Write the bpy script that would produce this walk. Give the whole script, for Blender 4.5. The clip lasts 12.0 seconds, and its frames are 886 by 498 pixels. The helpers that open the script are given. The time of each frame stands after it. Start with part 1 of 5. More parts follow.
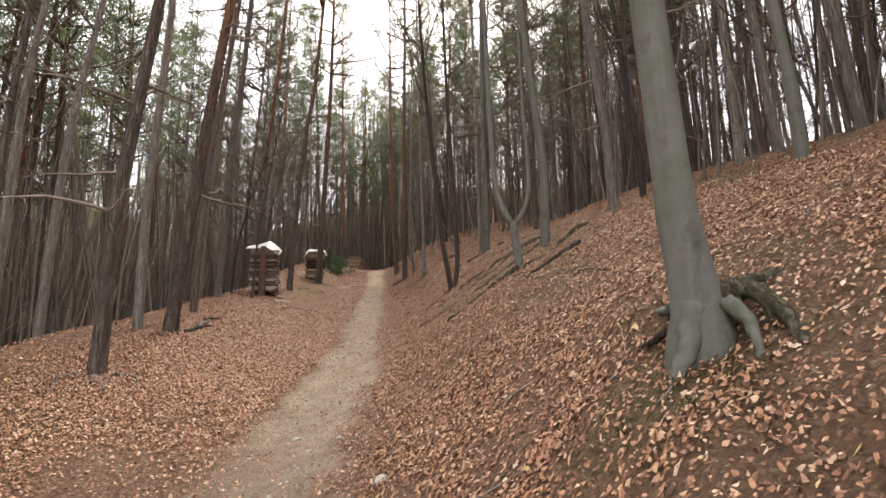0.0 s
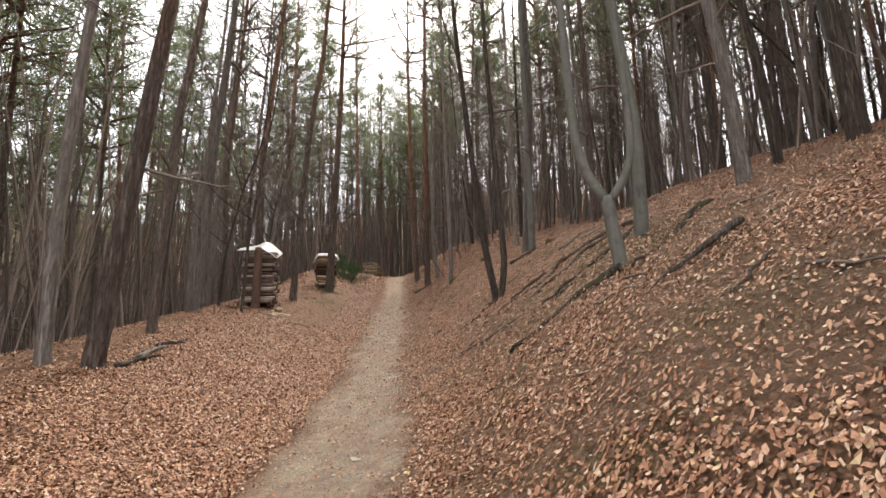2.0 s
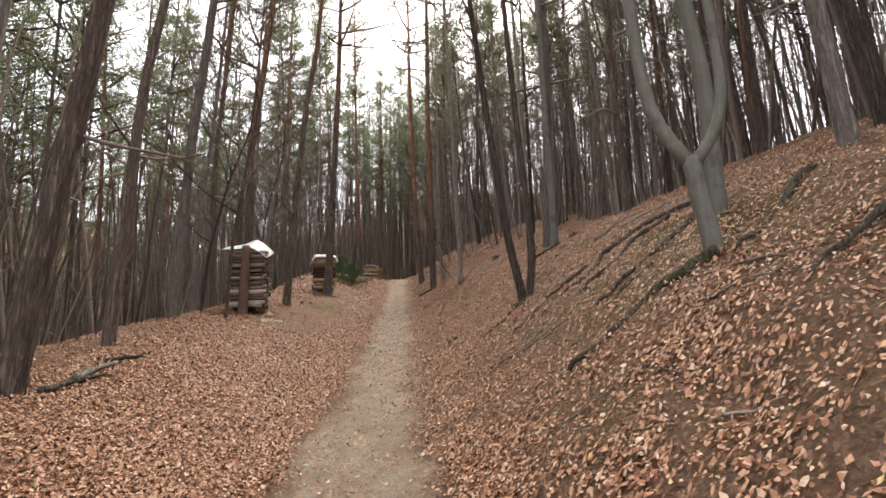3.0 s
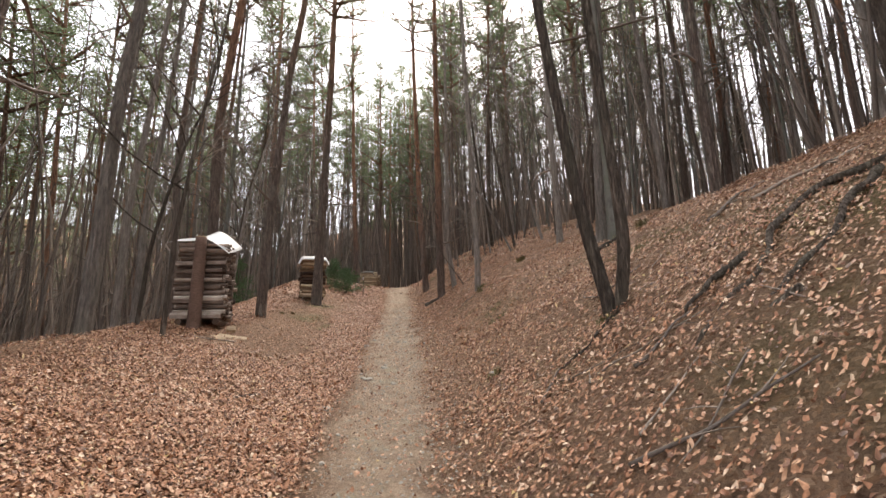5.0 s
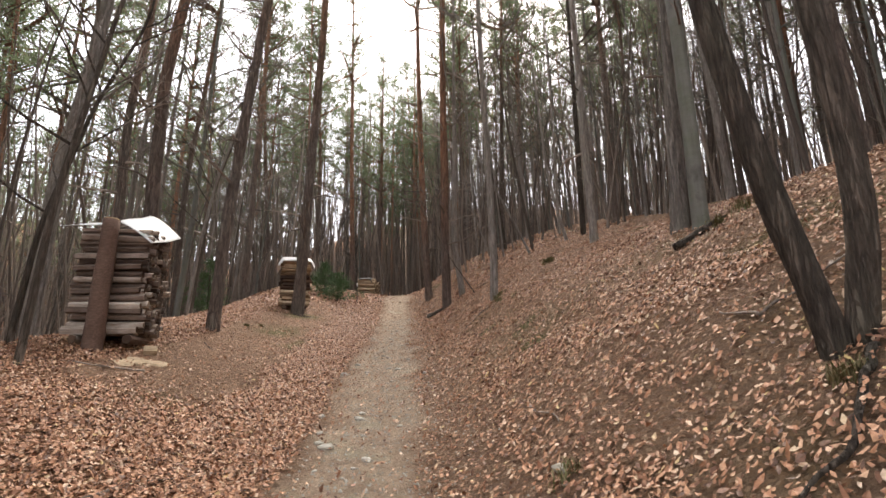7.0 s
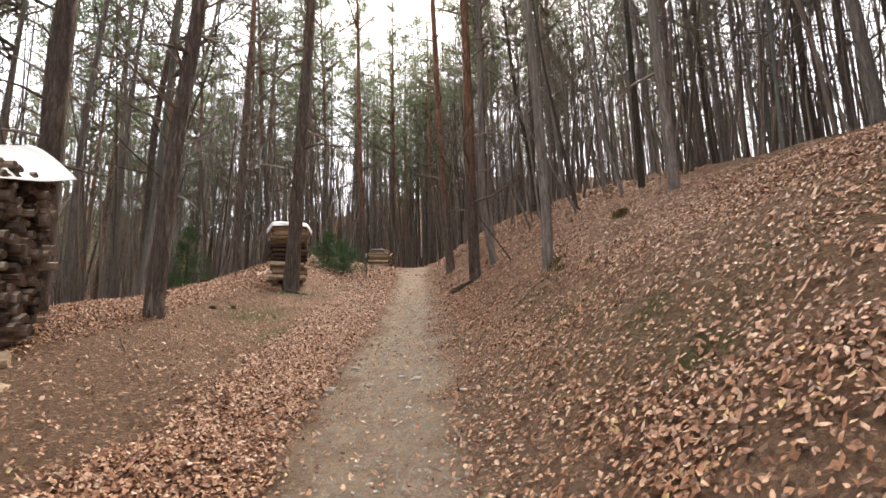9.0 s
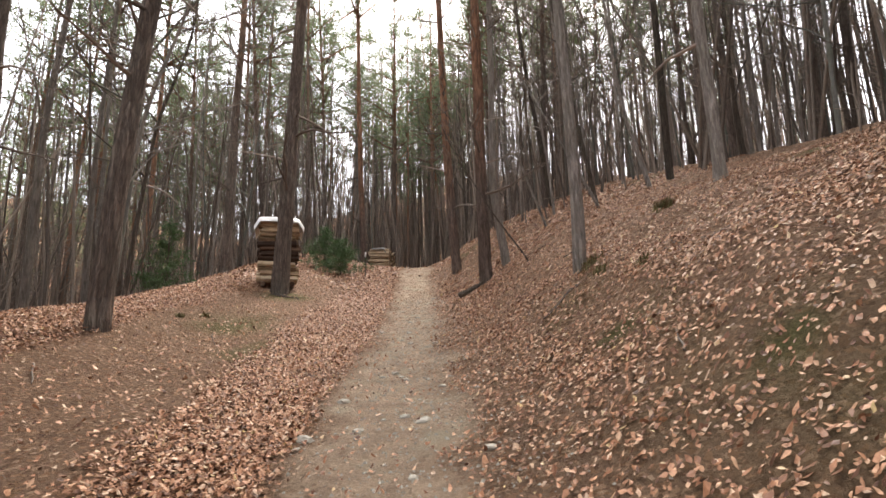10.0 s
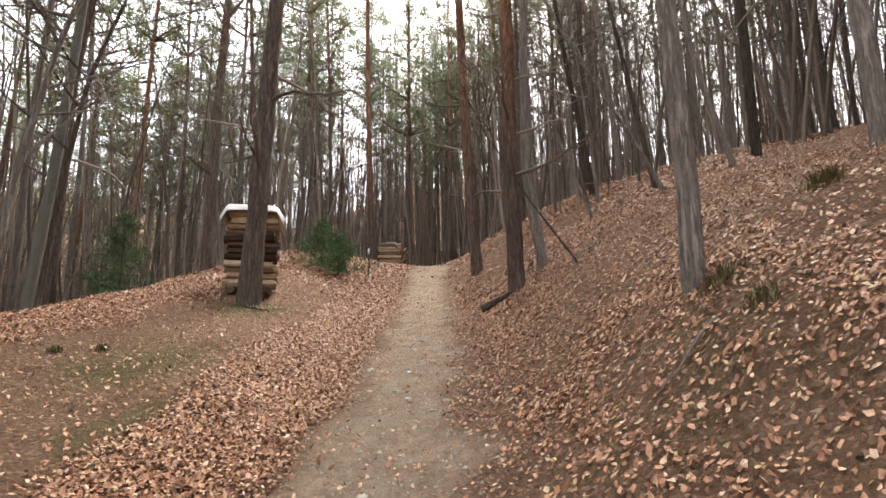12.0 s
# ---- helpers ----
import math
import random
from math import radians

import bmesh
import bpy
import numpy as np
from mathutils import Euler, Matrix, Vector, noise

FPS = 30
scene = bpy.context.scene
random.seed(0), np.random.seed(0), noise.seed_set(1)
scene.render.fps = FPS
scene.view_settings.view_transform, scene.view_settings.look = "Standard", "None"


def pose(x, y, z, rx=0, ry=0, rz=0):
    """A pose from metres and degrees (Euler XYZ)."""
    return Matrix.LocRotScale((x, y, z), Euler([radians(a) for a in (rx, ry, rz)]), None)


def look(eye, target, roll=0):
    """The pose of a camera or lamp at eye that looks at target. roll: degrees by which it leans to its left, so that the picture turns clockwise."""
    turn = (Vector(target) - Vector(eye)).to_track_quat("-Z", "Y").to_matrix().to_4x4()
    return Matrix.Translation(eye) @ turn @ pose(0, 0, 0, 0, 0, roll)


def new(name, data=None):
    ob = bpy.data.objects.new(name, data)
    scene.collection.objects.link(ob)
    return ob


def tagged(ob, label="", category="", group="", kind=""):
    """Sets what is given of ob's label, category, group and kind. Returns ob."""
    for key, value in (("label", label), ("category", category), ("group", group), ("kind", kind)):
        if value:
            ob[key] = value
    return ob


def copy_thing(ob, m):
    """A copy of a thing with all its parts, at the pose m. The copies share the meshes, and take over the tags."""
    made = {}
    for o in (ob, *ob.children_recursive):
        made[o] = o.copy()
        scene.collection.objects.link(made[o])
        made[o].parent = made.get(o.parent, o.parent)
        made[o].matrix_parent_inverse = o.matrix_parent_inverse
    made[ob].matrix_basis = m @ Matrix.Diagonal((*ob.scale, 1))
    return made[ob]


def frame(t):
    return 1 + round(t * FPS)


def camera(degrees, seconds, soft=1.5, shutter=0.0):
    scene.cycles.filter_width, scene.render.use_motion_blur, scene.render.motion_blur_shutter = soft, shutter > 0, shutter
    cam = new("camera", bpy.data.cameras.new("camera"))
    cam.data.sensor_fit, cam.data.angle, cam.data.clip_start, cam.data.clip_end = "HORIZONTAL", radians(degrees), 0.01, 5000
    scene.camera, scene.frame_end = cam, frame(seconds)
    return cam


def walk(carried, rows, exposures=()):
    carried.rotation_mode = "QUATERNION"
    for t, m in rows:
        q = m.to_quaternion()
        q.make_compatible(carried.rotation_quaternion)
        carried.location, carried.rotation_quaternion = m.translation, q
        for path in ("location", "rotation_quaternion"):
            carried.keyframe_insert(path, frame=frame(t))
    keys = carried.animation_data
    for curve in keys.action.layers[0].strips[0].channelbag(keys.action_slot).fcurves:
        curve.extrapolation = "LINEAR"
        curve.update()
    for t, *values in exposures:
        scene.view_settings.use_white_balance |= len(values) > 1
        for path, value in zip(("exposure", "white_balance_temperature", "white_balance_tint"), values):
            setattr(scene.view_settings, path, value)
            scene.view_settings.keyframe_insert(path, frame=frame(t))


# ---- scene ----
cam = camera(81.8, 12.0, soft=1.5)
METRES, EYE, TILT, LEAN, TURN = 18.0, 1.27, 10.0, 1.0, 0.0
EXPOSURE = 1.45
ROWS = [
    (0.0, 0.0, 0.0, 0.0, 0.0, 0.0, -0.0),
    (0.5, -0.0074, 0.0499, -0.0019, 0.94, 0.22, 0.19),
    (1.0, -0.013, 0.095, -0.0028, 1.35, 0.45, 0.14),
    (1.5, -0.0203, 0.141, -0.0085, 1.83, 0.77, 0.34),
    (2.0, -0.0266, 0.1861, -0.0111, 1.93, 0.79, 0.58),
    (2.5, -0.0338, 0.2301, -0.0142, 1.87, 0.95, 0.79),
    (3.0, -0.0441, 0.2747, -0.0211, 1.97, 1.26, 1.24),
    (5.0, -0.0733, 0.4511, -0.0343, 1.75, 2.42, 0.9),
    (5.5, -0.0754, 0.4902, -0.0371, 1.47, 2.67, 0.48),
    (6.0, -0.0788, 0.5327, -0.0404, 1.73, 3.08, 0.27),
    (6.5, -0.0801, 0.5705, -0.0421, 2.04, 3.27, 0.33),
    (7.0, -0.082, 0.6102, -0.0415, 2.17, 3.48, 0.24),
    (9.0, -0.1035, 0.7752, -0.0503, 3.86, 0.5, 1.16),
    (9.5, -0.1121, 0.8142, -0.0535, 3.92, 0.46, 1.12),
    (10.0, -0.1141, 0.8459, -0.051, 4.07, 0.46, 1.09),
    (10.5, -0.1195, 0.8814, -0.0514, 4.56, 0.48, 1.09),
    (11.0, -0.1219, 0.9168, -0.0498, 4.98, 0.51, 0.93),
    (11.5, -0.1225, 0.9519, -0.0474, 5.45, 0.35, 0.7),
    (12.0, -0.1233, 0.988, -0.0467, 6.09, -0.21, 0.86),
]
walk(cam, [(t, pose(0, 0, EYE, TILT, LEAN, TURN) @ pose(METRES * x, METRES * y, METRES * z, 90 + pitch, roll, yaw)) for t, x, y, z, yaw, pitch, roll in ROWS],
     exposures=[(0.0, EXPOSURE - 0.1, 7000, 12), (4.0, EXPOSURE + 0.02, 6900, 12), (9.0, EXPOSURE + 0.2, 6900, 12), (12.0, EXPOSURE + 0.38, 6900, 12)])

# ---- world and sun: a bright, thinly overcast sky over the wood ----
SUN_ELEVATION, SUN_AZIMUTH = 52.0, 8.0
world = bpy.data.worlds.new("sky")
scene.world = world
world.use_nodes = True
wn = world.node_tree
sky = wn.nodes.new("ShaderNodeTexSky")
sky.sky_type = "NISHITA"
sky.sun_disc = False
sky.sun_elevation = radians(SUN_ELEVATION)
sky.sun_rotation = radians(SUN_AZIMUTH)
sky.dust_density = 6.0
sky.air_density = 1.0
sky.ozone_density = 1.0
soften = wn.nodes.new("ShaderNodeMix")
soften.data_type = "RGBA"
soften.inputs[0].default_value = 0.75
soften.inputs[7].default_value = (8.8, 9.3, 10.2, 1)
wn.links.new(sky.outputs[0], soften.inputs[6])
wn.links.new(soften.outputs[2], wn.nodes["Background"].inputs[0])
wn.nodes["Background"].inputs[1].default_value = 0.12
sun_data = bpy.data.lights.new("sun", "SUN")
sun_data.energy, sun_data.angle, sun_data.color = 2.4, radians(20), (1.0, 0.95, 0.88)
sun = new("sun", sun_data)
az, el = radians(SUN_AZIMUTH), radians(SUN_ELEVATION)
sun.matrix_world = look((0, 0, 40), (-40 * math.cos(el) * math.sin(az), -40 * math.cos(el) * math.cos(az), 40 - 40 * math.sin(el)))


# ---- materials ----
def material(name, rough=0.9, spec=0.25):
    m = bpy.data.materials.new(name)
    m.use_nodes = True
    bsdf = m.node_tree.nodes["Principled BSDF"]
    bsdf.inputs["Roughness"].default_value = rough
    bsdf.inputs["Specular IOR Level"].default_value = spec
    return m, m.node_tree, bsdf


def node(nt, kind, **values):
    n = nt.nodes.new("ShaderNode" + kind)
    for key, v in values.items():
        n.inputs[key.replace("_", " ")].default_value = v
    return n


def ramp(nt, source, stops):
    r = nt.nodes.new("ShaderNodeValToRGB")
    els = r.color_ramp.elements
    while len(els) < len(stops):
        els.new(0.5)
    for e, (p, c) in zip(els, stops):
        e.position, e.color = p, (*c, 1)
    nt.links.new(source, r.inputs[0])
    return r.outputs[0]


def mixed(nt, fac, a, b, how="MIX"):
    m = nt.nodes.new("ShaderNodeMix")
    m.data_type, m.blend_type = "RGBA", how
    for sock, v in ((m.inputs[0], fac), (m.inputs[6], a), (m.inputs[7], b)):
        if isinstance(v, (int, float)):
            sock.default_value = v
        elif isinstance(v, tuple):
            sock.default_value = (*v, 1)
        else:
            nt.links.new(v, sock)
    return m.outputs[2]


def coords(nt, scale=(1, 1, 1)):
    tc, mp = nt.nodes.new("ShaderNodeTexCoord"), nt.nodes.new("ShaderNodeMapping")
    mp.inputs["Scale"].default_value = scale
    nt.links.new(tc.outputs["Object"], mp.inputs[0])
    return mp.outputs[0]


def noise_tex(nt, vec, scale, detail=4, rough=0.6):
    n = node(nt, "TexNoise", Scale=scale, Detail=detail, Roughness=rough)
    nt.links.new(vec, n.inputs["Vector"])
    return n.outputs["Fac"]


def bump(nt, bsdf, height, strength, distance):
    b = node(nt, "Bump", Strength=strength, Distance=distance)
    nt.links.new(height, b.inputs["Height"])
    nt.links.new(b.outputs[0], bsdf.inputs["Normal"])


def math_node(nt, op, a, b=0.0):
    m = nt.nodes.new("ShaderNodeMath")
    m.operation = op
    for sock, v in ((m.inputs[0], a), (m.inputs[1], b)):
        if isinstance(v, (int, float)):
            sock.default_value = v
        else:
            nt.links.new(v, sock)
    return m.outputs[0]


def bark_material(name, dark, light, tint=None, plates=9.0, stretch=0.28, depth=0.03, top=None, top_at=(5.0, 9.0), cracks=0.35):
    """Bark: plates stretched along the trunk, blotches of a second tint, and, for pines, orange bark higher up."""
    m, nt, bsdf = material(name, 0.92, 0.15)
    vec = coords(nt, (1, 1, stretch))
    big = coords(nt, (1, 1, 0.5))
    vor = node(nt, "TexVoronoi", Scale=plates)
    vor.feature = "DISTANCE_TO_EDGE"
    warp = nt.nodes.new("ShaderNodeVectorMath")
    warp.operation = "MULTIPLY_ADD"
    nz = node(nt, "TexNoise", Scale=7.0, Detail=3)
    nt.links.new(vec, nz.inputs["Vector"])
    nt.links.new(nz.outputs["Color"], warp.inputs[0])
    warp.inputs[1].default_value = (0.16, 0.16, 0.16)
    nt.links.new(vec, warp.inputs[2])
    nt.links.new(warp.outputs[0], vor.inputs["Vector"])
    crack = ramp(nt, vor.outputs["Distance"], [(0.0, (0, 0, 0)), (0.13, (1, 1, 1))])
    fine = noise_tex(nt, vec, 38, 6, 0.75)
    col = mixed(nt, ramp(nt, fine, [(0.3, (0, 0, 0)), (0.7, (1, 1, 1))]), dark, light)
    furrow = ramp(nt, noise_tex(nt, coords(nt, (1, 1, 0.11)), plates * 1.7, 5, 0.65), [(0.4, (0, 0, 0)), (0.56, (1, 1, 1))])
    if tint:
        blot = ramp(nt, noise_tex(nt, big, 2.2, 4), [(0.45, (0, 0, 0)), (0.65, (1, 1, 1))])
        col = mixed(nt, math_node(nt, "MULTIPLY", blot, 0.7), col, tint)
    if top:
        sep = nt.nodes.new("ShaderNodeSeparateXYZ")
        tc = nt.nodes.new("ShaderNodeTexCoord")
        nt.links.new(tc.outputs["Object"], sep.inputs[0])
        mr = node(nt, "MapRange", From_Min=top_at[0], From_Max=top_at[1])
        nt.links.new(math_node(nt, "ADD", sep.outputs[2], math_node(nt, "MULTIPLY", noise_tex(nt, big, 1.6, 3), 3.0)), mr.inputs[0])
        col = mixed(nt, mr.outputs[0], col, mixed(nt, fine, tuple(c * 0.7 for c in top), top))
    col = mixed(nt, math_node(nt, "MULTIPLY", math_node(nt, "SUBTRACT", 1.0, crack), cracks), col, tuple(c * 0.5 for c in dark))
    col = mixed(nt, math_node(nt, "MULTIPLY", math_node(nt, "SUBTRACT", 1.0, furrow), 0.5), col, tuple(c * 0.55 for c in dark))
    info = nt.nodes.new("ShaderNodeObjectInfo")
    hsv = node(nt, "HueSaturation")
    nt.links.new(math_node(nt, "ADD", math_node(nt, "MULTIPLY", info.outputs["Random"], 0.5), 0.75), hsv.inputs["Value"])
    nt.links.new(col, hsv.inputs["Color"])
    nt.links.new(hsv.outputs[0], bsdf.inputs["Base Color"])
    bump(nt, bsdf, math_node(nt, "ADD", math_node(nt, "MULTIPLY", crack, cracks), math_node(nt, "ADD", math_node(nt, "MULTIPLY", fine, 0.5), furrow)), 1.0, depth)
    return m


PINE = bark_material("pine_bark", (0.11, 0.083, 0.069), (0.28, 0.215, 0.18), (0.2, 0.175, 0.145), 15, 0.22, 0.035, (0.32, 0.18, 0.11), (7.0, 11.0))
PINE_BROWN = bark_material("brown_pine_bark", (0.1, 0.074, 0.062), (0.25, 0.185, 0.152), (0.18, 0.148, 0.122), 14, 0.24, 0.035, (0.4, 0.21, 0.125), (5.5, 9.0))
PINE_RED = bark_material("red_pine_bark", (0.11, 0.08, 0.066), (0.28, 0.2, 0.165), (0.2, 0.158, 0.13), 14, 0.24, 0.035, (0.42, 0.22, 0.135), (3.0, 6.5))


def smooth_bark():
    """Beech: smooth grey skin with faint rings, lichen blotches and dark flecks."""
    m, nt, bsdf = material("smooth_beech_bark", 0.8, 0.25)
    rings = noise_tex(nt, coords(nt, (0.5, 0.5, 5.0)), 6, 4, 0.6)
    blot = noise_tex(nt, coords(nt, (1, 1, 0.7)), 3.0, 5, 0.65)
    fleck = ramp(nt, noise_tex(nt, coords(nt, (1, 1, 1.6)), 24, 2, 0.5), [(0.68, (0, 0, 0)), (0.74, (1, 1, 1))])
    streak = noise_tex(nt, coords(nt, (3, 3, 0.12)), 5, 4, 0.6)
    col = ramp(nt, blot, [(0.28, (0.08, 0.076, 0.066)), (0.45, (0.155, 0.148, 0.132)), (0.6, (0.125, 0.13, 0.1)), (0.75, (0.24, 0.23, 0.205))])
    col = mixed(nt, 0.3, col, ramp(nt, rings, [(0.35, (0.8, 0.79, 0.77)), (0.6, (1, 1, 1))]), "MULTIPLY")
    col = mixed(nt, 0.5, col, ramp(nt, streak, [(0.35, (0.62, 0.6, 0.56)), (0.6, (1, 1, 1))]), "MULTIPLY")
    col = mixed(nt, math_node(nt, "MULTIPLY", fleck, 0.6), col, (0.07, 0.065, 0.055))
    nt.links.new(col, bsdf.inputs["Base Color"])
    bump(nt, bsdf, math_node(nt, "ADD", math_node(nt, "MULTIPLY", rings, 0.4), math_node(nt, "MULTIPLY", blot, 1.2)), 0.5, 0.012)
    return m


DARK_BARK = bark_material("dark_furrowed_bark", (0.07, 0.055, 0.045), (0.19, 0.15, 0.12), (0.13, 0.118, 0.088), 20, 0.15, 0.03)
BEECH = smooth_bark()
MOSSY_BARK = bark_material("mossy_root_bark", (0.075, 0.06, 0.042), (0.2, 0.17, 0.125), (0.12, 0.125, 0.06), 16, 0.6, 0.02)
GREY_BARK = bark_material("grey_bark", (0.16, 0.137, 0.12), (0.36, 0.31, 0.272), (0.25, 0.228, 0.185), 17, 0.25, 0.02, cracks=0.15)


def leaf_material(name, stops, rough=0.75, translucent=0.0):
    m, nt, bsdf = material(name, rough, 0.3)
    geo = nt.nodes.new("ShaderNodeNewGeometry")
    info = nt.nodes.new("ShaderNodeObjectInfo")
    pick = math_node(nt, "FRACT", math_node(nt, "ADD", geo.outputs["Random Per Island"], info.outputs["Random"]))
    col = ramp(nt, pick, stops)
    spots = ramp(nt, noise_tex(nt, coords(nt), 60, 3), [(0.35, (0.6, 0.6, 0.6)), (0.6, (1, 1, 1))])
    col = mixed(nt, 0.8, col, spots, "MULTIPLY")
    nt.links.new(col, bsdf.inputs["Base Color"])
    if translucent:
        thin, both = nt.nodes.new("ShaderNodeBsdfTranslucent"), nt.nodes.new("ShaderNodeMixShader")
        nt.links.new(col, thin.inputs[0])
        both.inputs[0].default_value = translucent
        nt.links.new(bsdf.outputs[0], both.inputs[1])
        nt.links.new(thin.outputs[0], both.inputs[2])
        nt.links.new(both.outputs[0], nt.nodes["Material Output"].inputs[0])
    return m


PINE_FAR = leaf_material("far_bark", [(0.0, (0.14, 0.11, 0.092)), (0.5, (0.26, 0.21, 0.175)), (1.0, (0.36, 0.26, 0.19))], 0.95)
LEAF = leaf_material("fallen_leaf", [(0.0, (0.09, 0.04, 0.023)), (0.25, (0.23, 0.1, 0.052)), (0.52, (0.4, 0.188, 0.1)), (0.76, (0.52, 0.275, 0.157)), (0.88, (0.58, 0.355, 0.22)), (0.97, (0.66, 0.48, 0.34)), (1.0, (0.56, 0.39, 0.15))], 0.55)
NEEDLE = leaf_material("pine_needles", [(0.0, (0.12, 0.15, 0.085)), (0.5, (0.18, 0.225, 0.125)), (1.0, (0.26, 0.275, 0.16))], 0.6, 0.5)
SPRUCE = leaf_material("spruce_needles", [(0.0, (0.045, 0.09, 0.035)), (1.0, (0.11, 0.19, 0.065))], 0.6)
TWIG = leaf_material("dry_twig", [(0.0, (0.1, 0.078, 0.064)), (0.6, (0.22, 0.175, 0.143)), (1.0, (0.34, 0.275, 0.225))], 0.9)
DRY_GRASS = leaf_material("dry_grass", [(0.0, (0.16, 0.12, 0.06)), (0.6, (0.22, 0.18, 0.09)), (1.0, (0.15, 0.16, 0.06))], 0.9)


def wood_material(name, stops, ends=None):
    m, nt, bsdf = material(name, 0.85, 0.2)
    info = nt.nodes.new("ShaderNodeObjectInfo")
    col = ramp(nt, info.outputs["Random"], stops)
    vec = coords(nt, (0.12, 1, 1))
    grain = noise_tex(nt, vec, 55, 5, 0.7)
    col = mixed(nt, 0.85, col, ramp(nt, grain, [(0.3, (0.4, 0.38, 0.36)), (0.7, (1, 1, 1))]), "MULTIPLY")
    blot = noise_tex(nt, coords(nt), 5, 3)
    col = mixed(nt, 0.6, col, ramp(nt, blot, [(0.3, (0.5, 0.48, 0.46)), (0.65, (1, 1, 1))]), "MULTIPLY")
    nt.links.new(col, bsdf.inputs["Base Color"])
    bump(nt, bsdf, grain, 0.7, 0.01)
    return m


LOG_BARK = wood_material("weathered_log", [(0.0, (0.08, 0.055, 0.043)), (0.3, (0.25, 0.185, 0.15)), (0.62, (0.46, 0.37, 0.31)), (1.0, (0.74, 0.64, 0.55))])
LOG_SPLIT = wood_material("split_wood", [(0.0, (0.16, 0.1, 0.06)), (0.25, (0.42, 0.29, 0.18)), (0.6, (0.64, 0.48, 0.31)), (1.0, (0.76, 0.62, 0.44))])
# dark wood of sawn ends, also laid as a stack's shaded recess
LOG_END_RECESS = wood_material("log_end_and_recess", [(0.0, (0.05, 0.03, 0.022)), (0.6, (0.11, 0.066, 0.045)), (1.0, (0.22, 0.14, 0.095))])
POST = wood_material("brown_post", [(0.0, (0.17, 0.105, 0.08)), (1.0, (0.2, 0.125, 0.095))])
DUST = wood_material("sawdust", [(0.0, (0.46, 0.35, 0.22)), (1.0, (0.5, 0.38, 0.25))])
CUT = wood_material("fresh_cut_wood", [(0.0, (0.55, 0.4, 0.2)), (1.0, (0.62, 0.45, 0.24))])


def sheet_material(name, colour, metal, rough):
    m, nt, bsdf = material(name, rough, 0.5)
    dirt = ramp(nt, noise_tex(nt, coords(nt), 4, 5), [(0.35, tuple(c * 0.72 for c in colour)), (0.7, colour)])
    nt.links.new(dirt, bsdf.inputs["Base Color"])
    bsdf.inputs["Metallic"].default_value = metal
    bump(nt, bsdf, noise_tex(nt, coords(nt), 9, 3), 0.3, 0.01)
    return m


SHEET = sheet_material("pale_roof_sheet", (0.62, 0.63, 0.62), 0.0, 0.5)
TARP = sheet_material("white_tarp", (0.78, 0.77, 0.75), 0.0, 0.45)
DARK_COVER = sheet_material("dark_cover", (0.07, 0.06, 0.055), 0.0, 0.7)
STONE = sheet_material("grey_stone", (0.44, 0.4, 0.33), 0.0, 0.9)


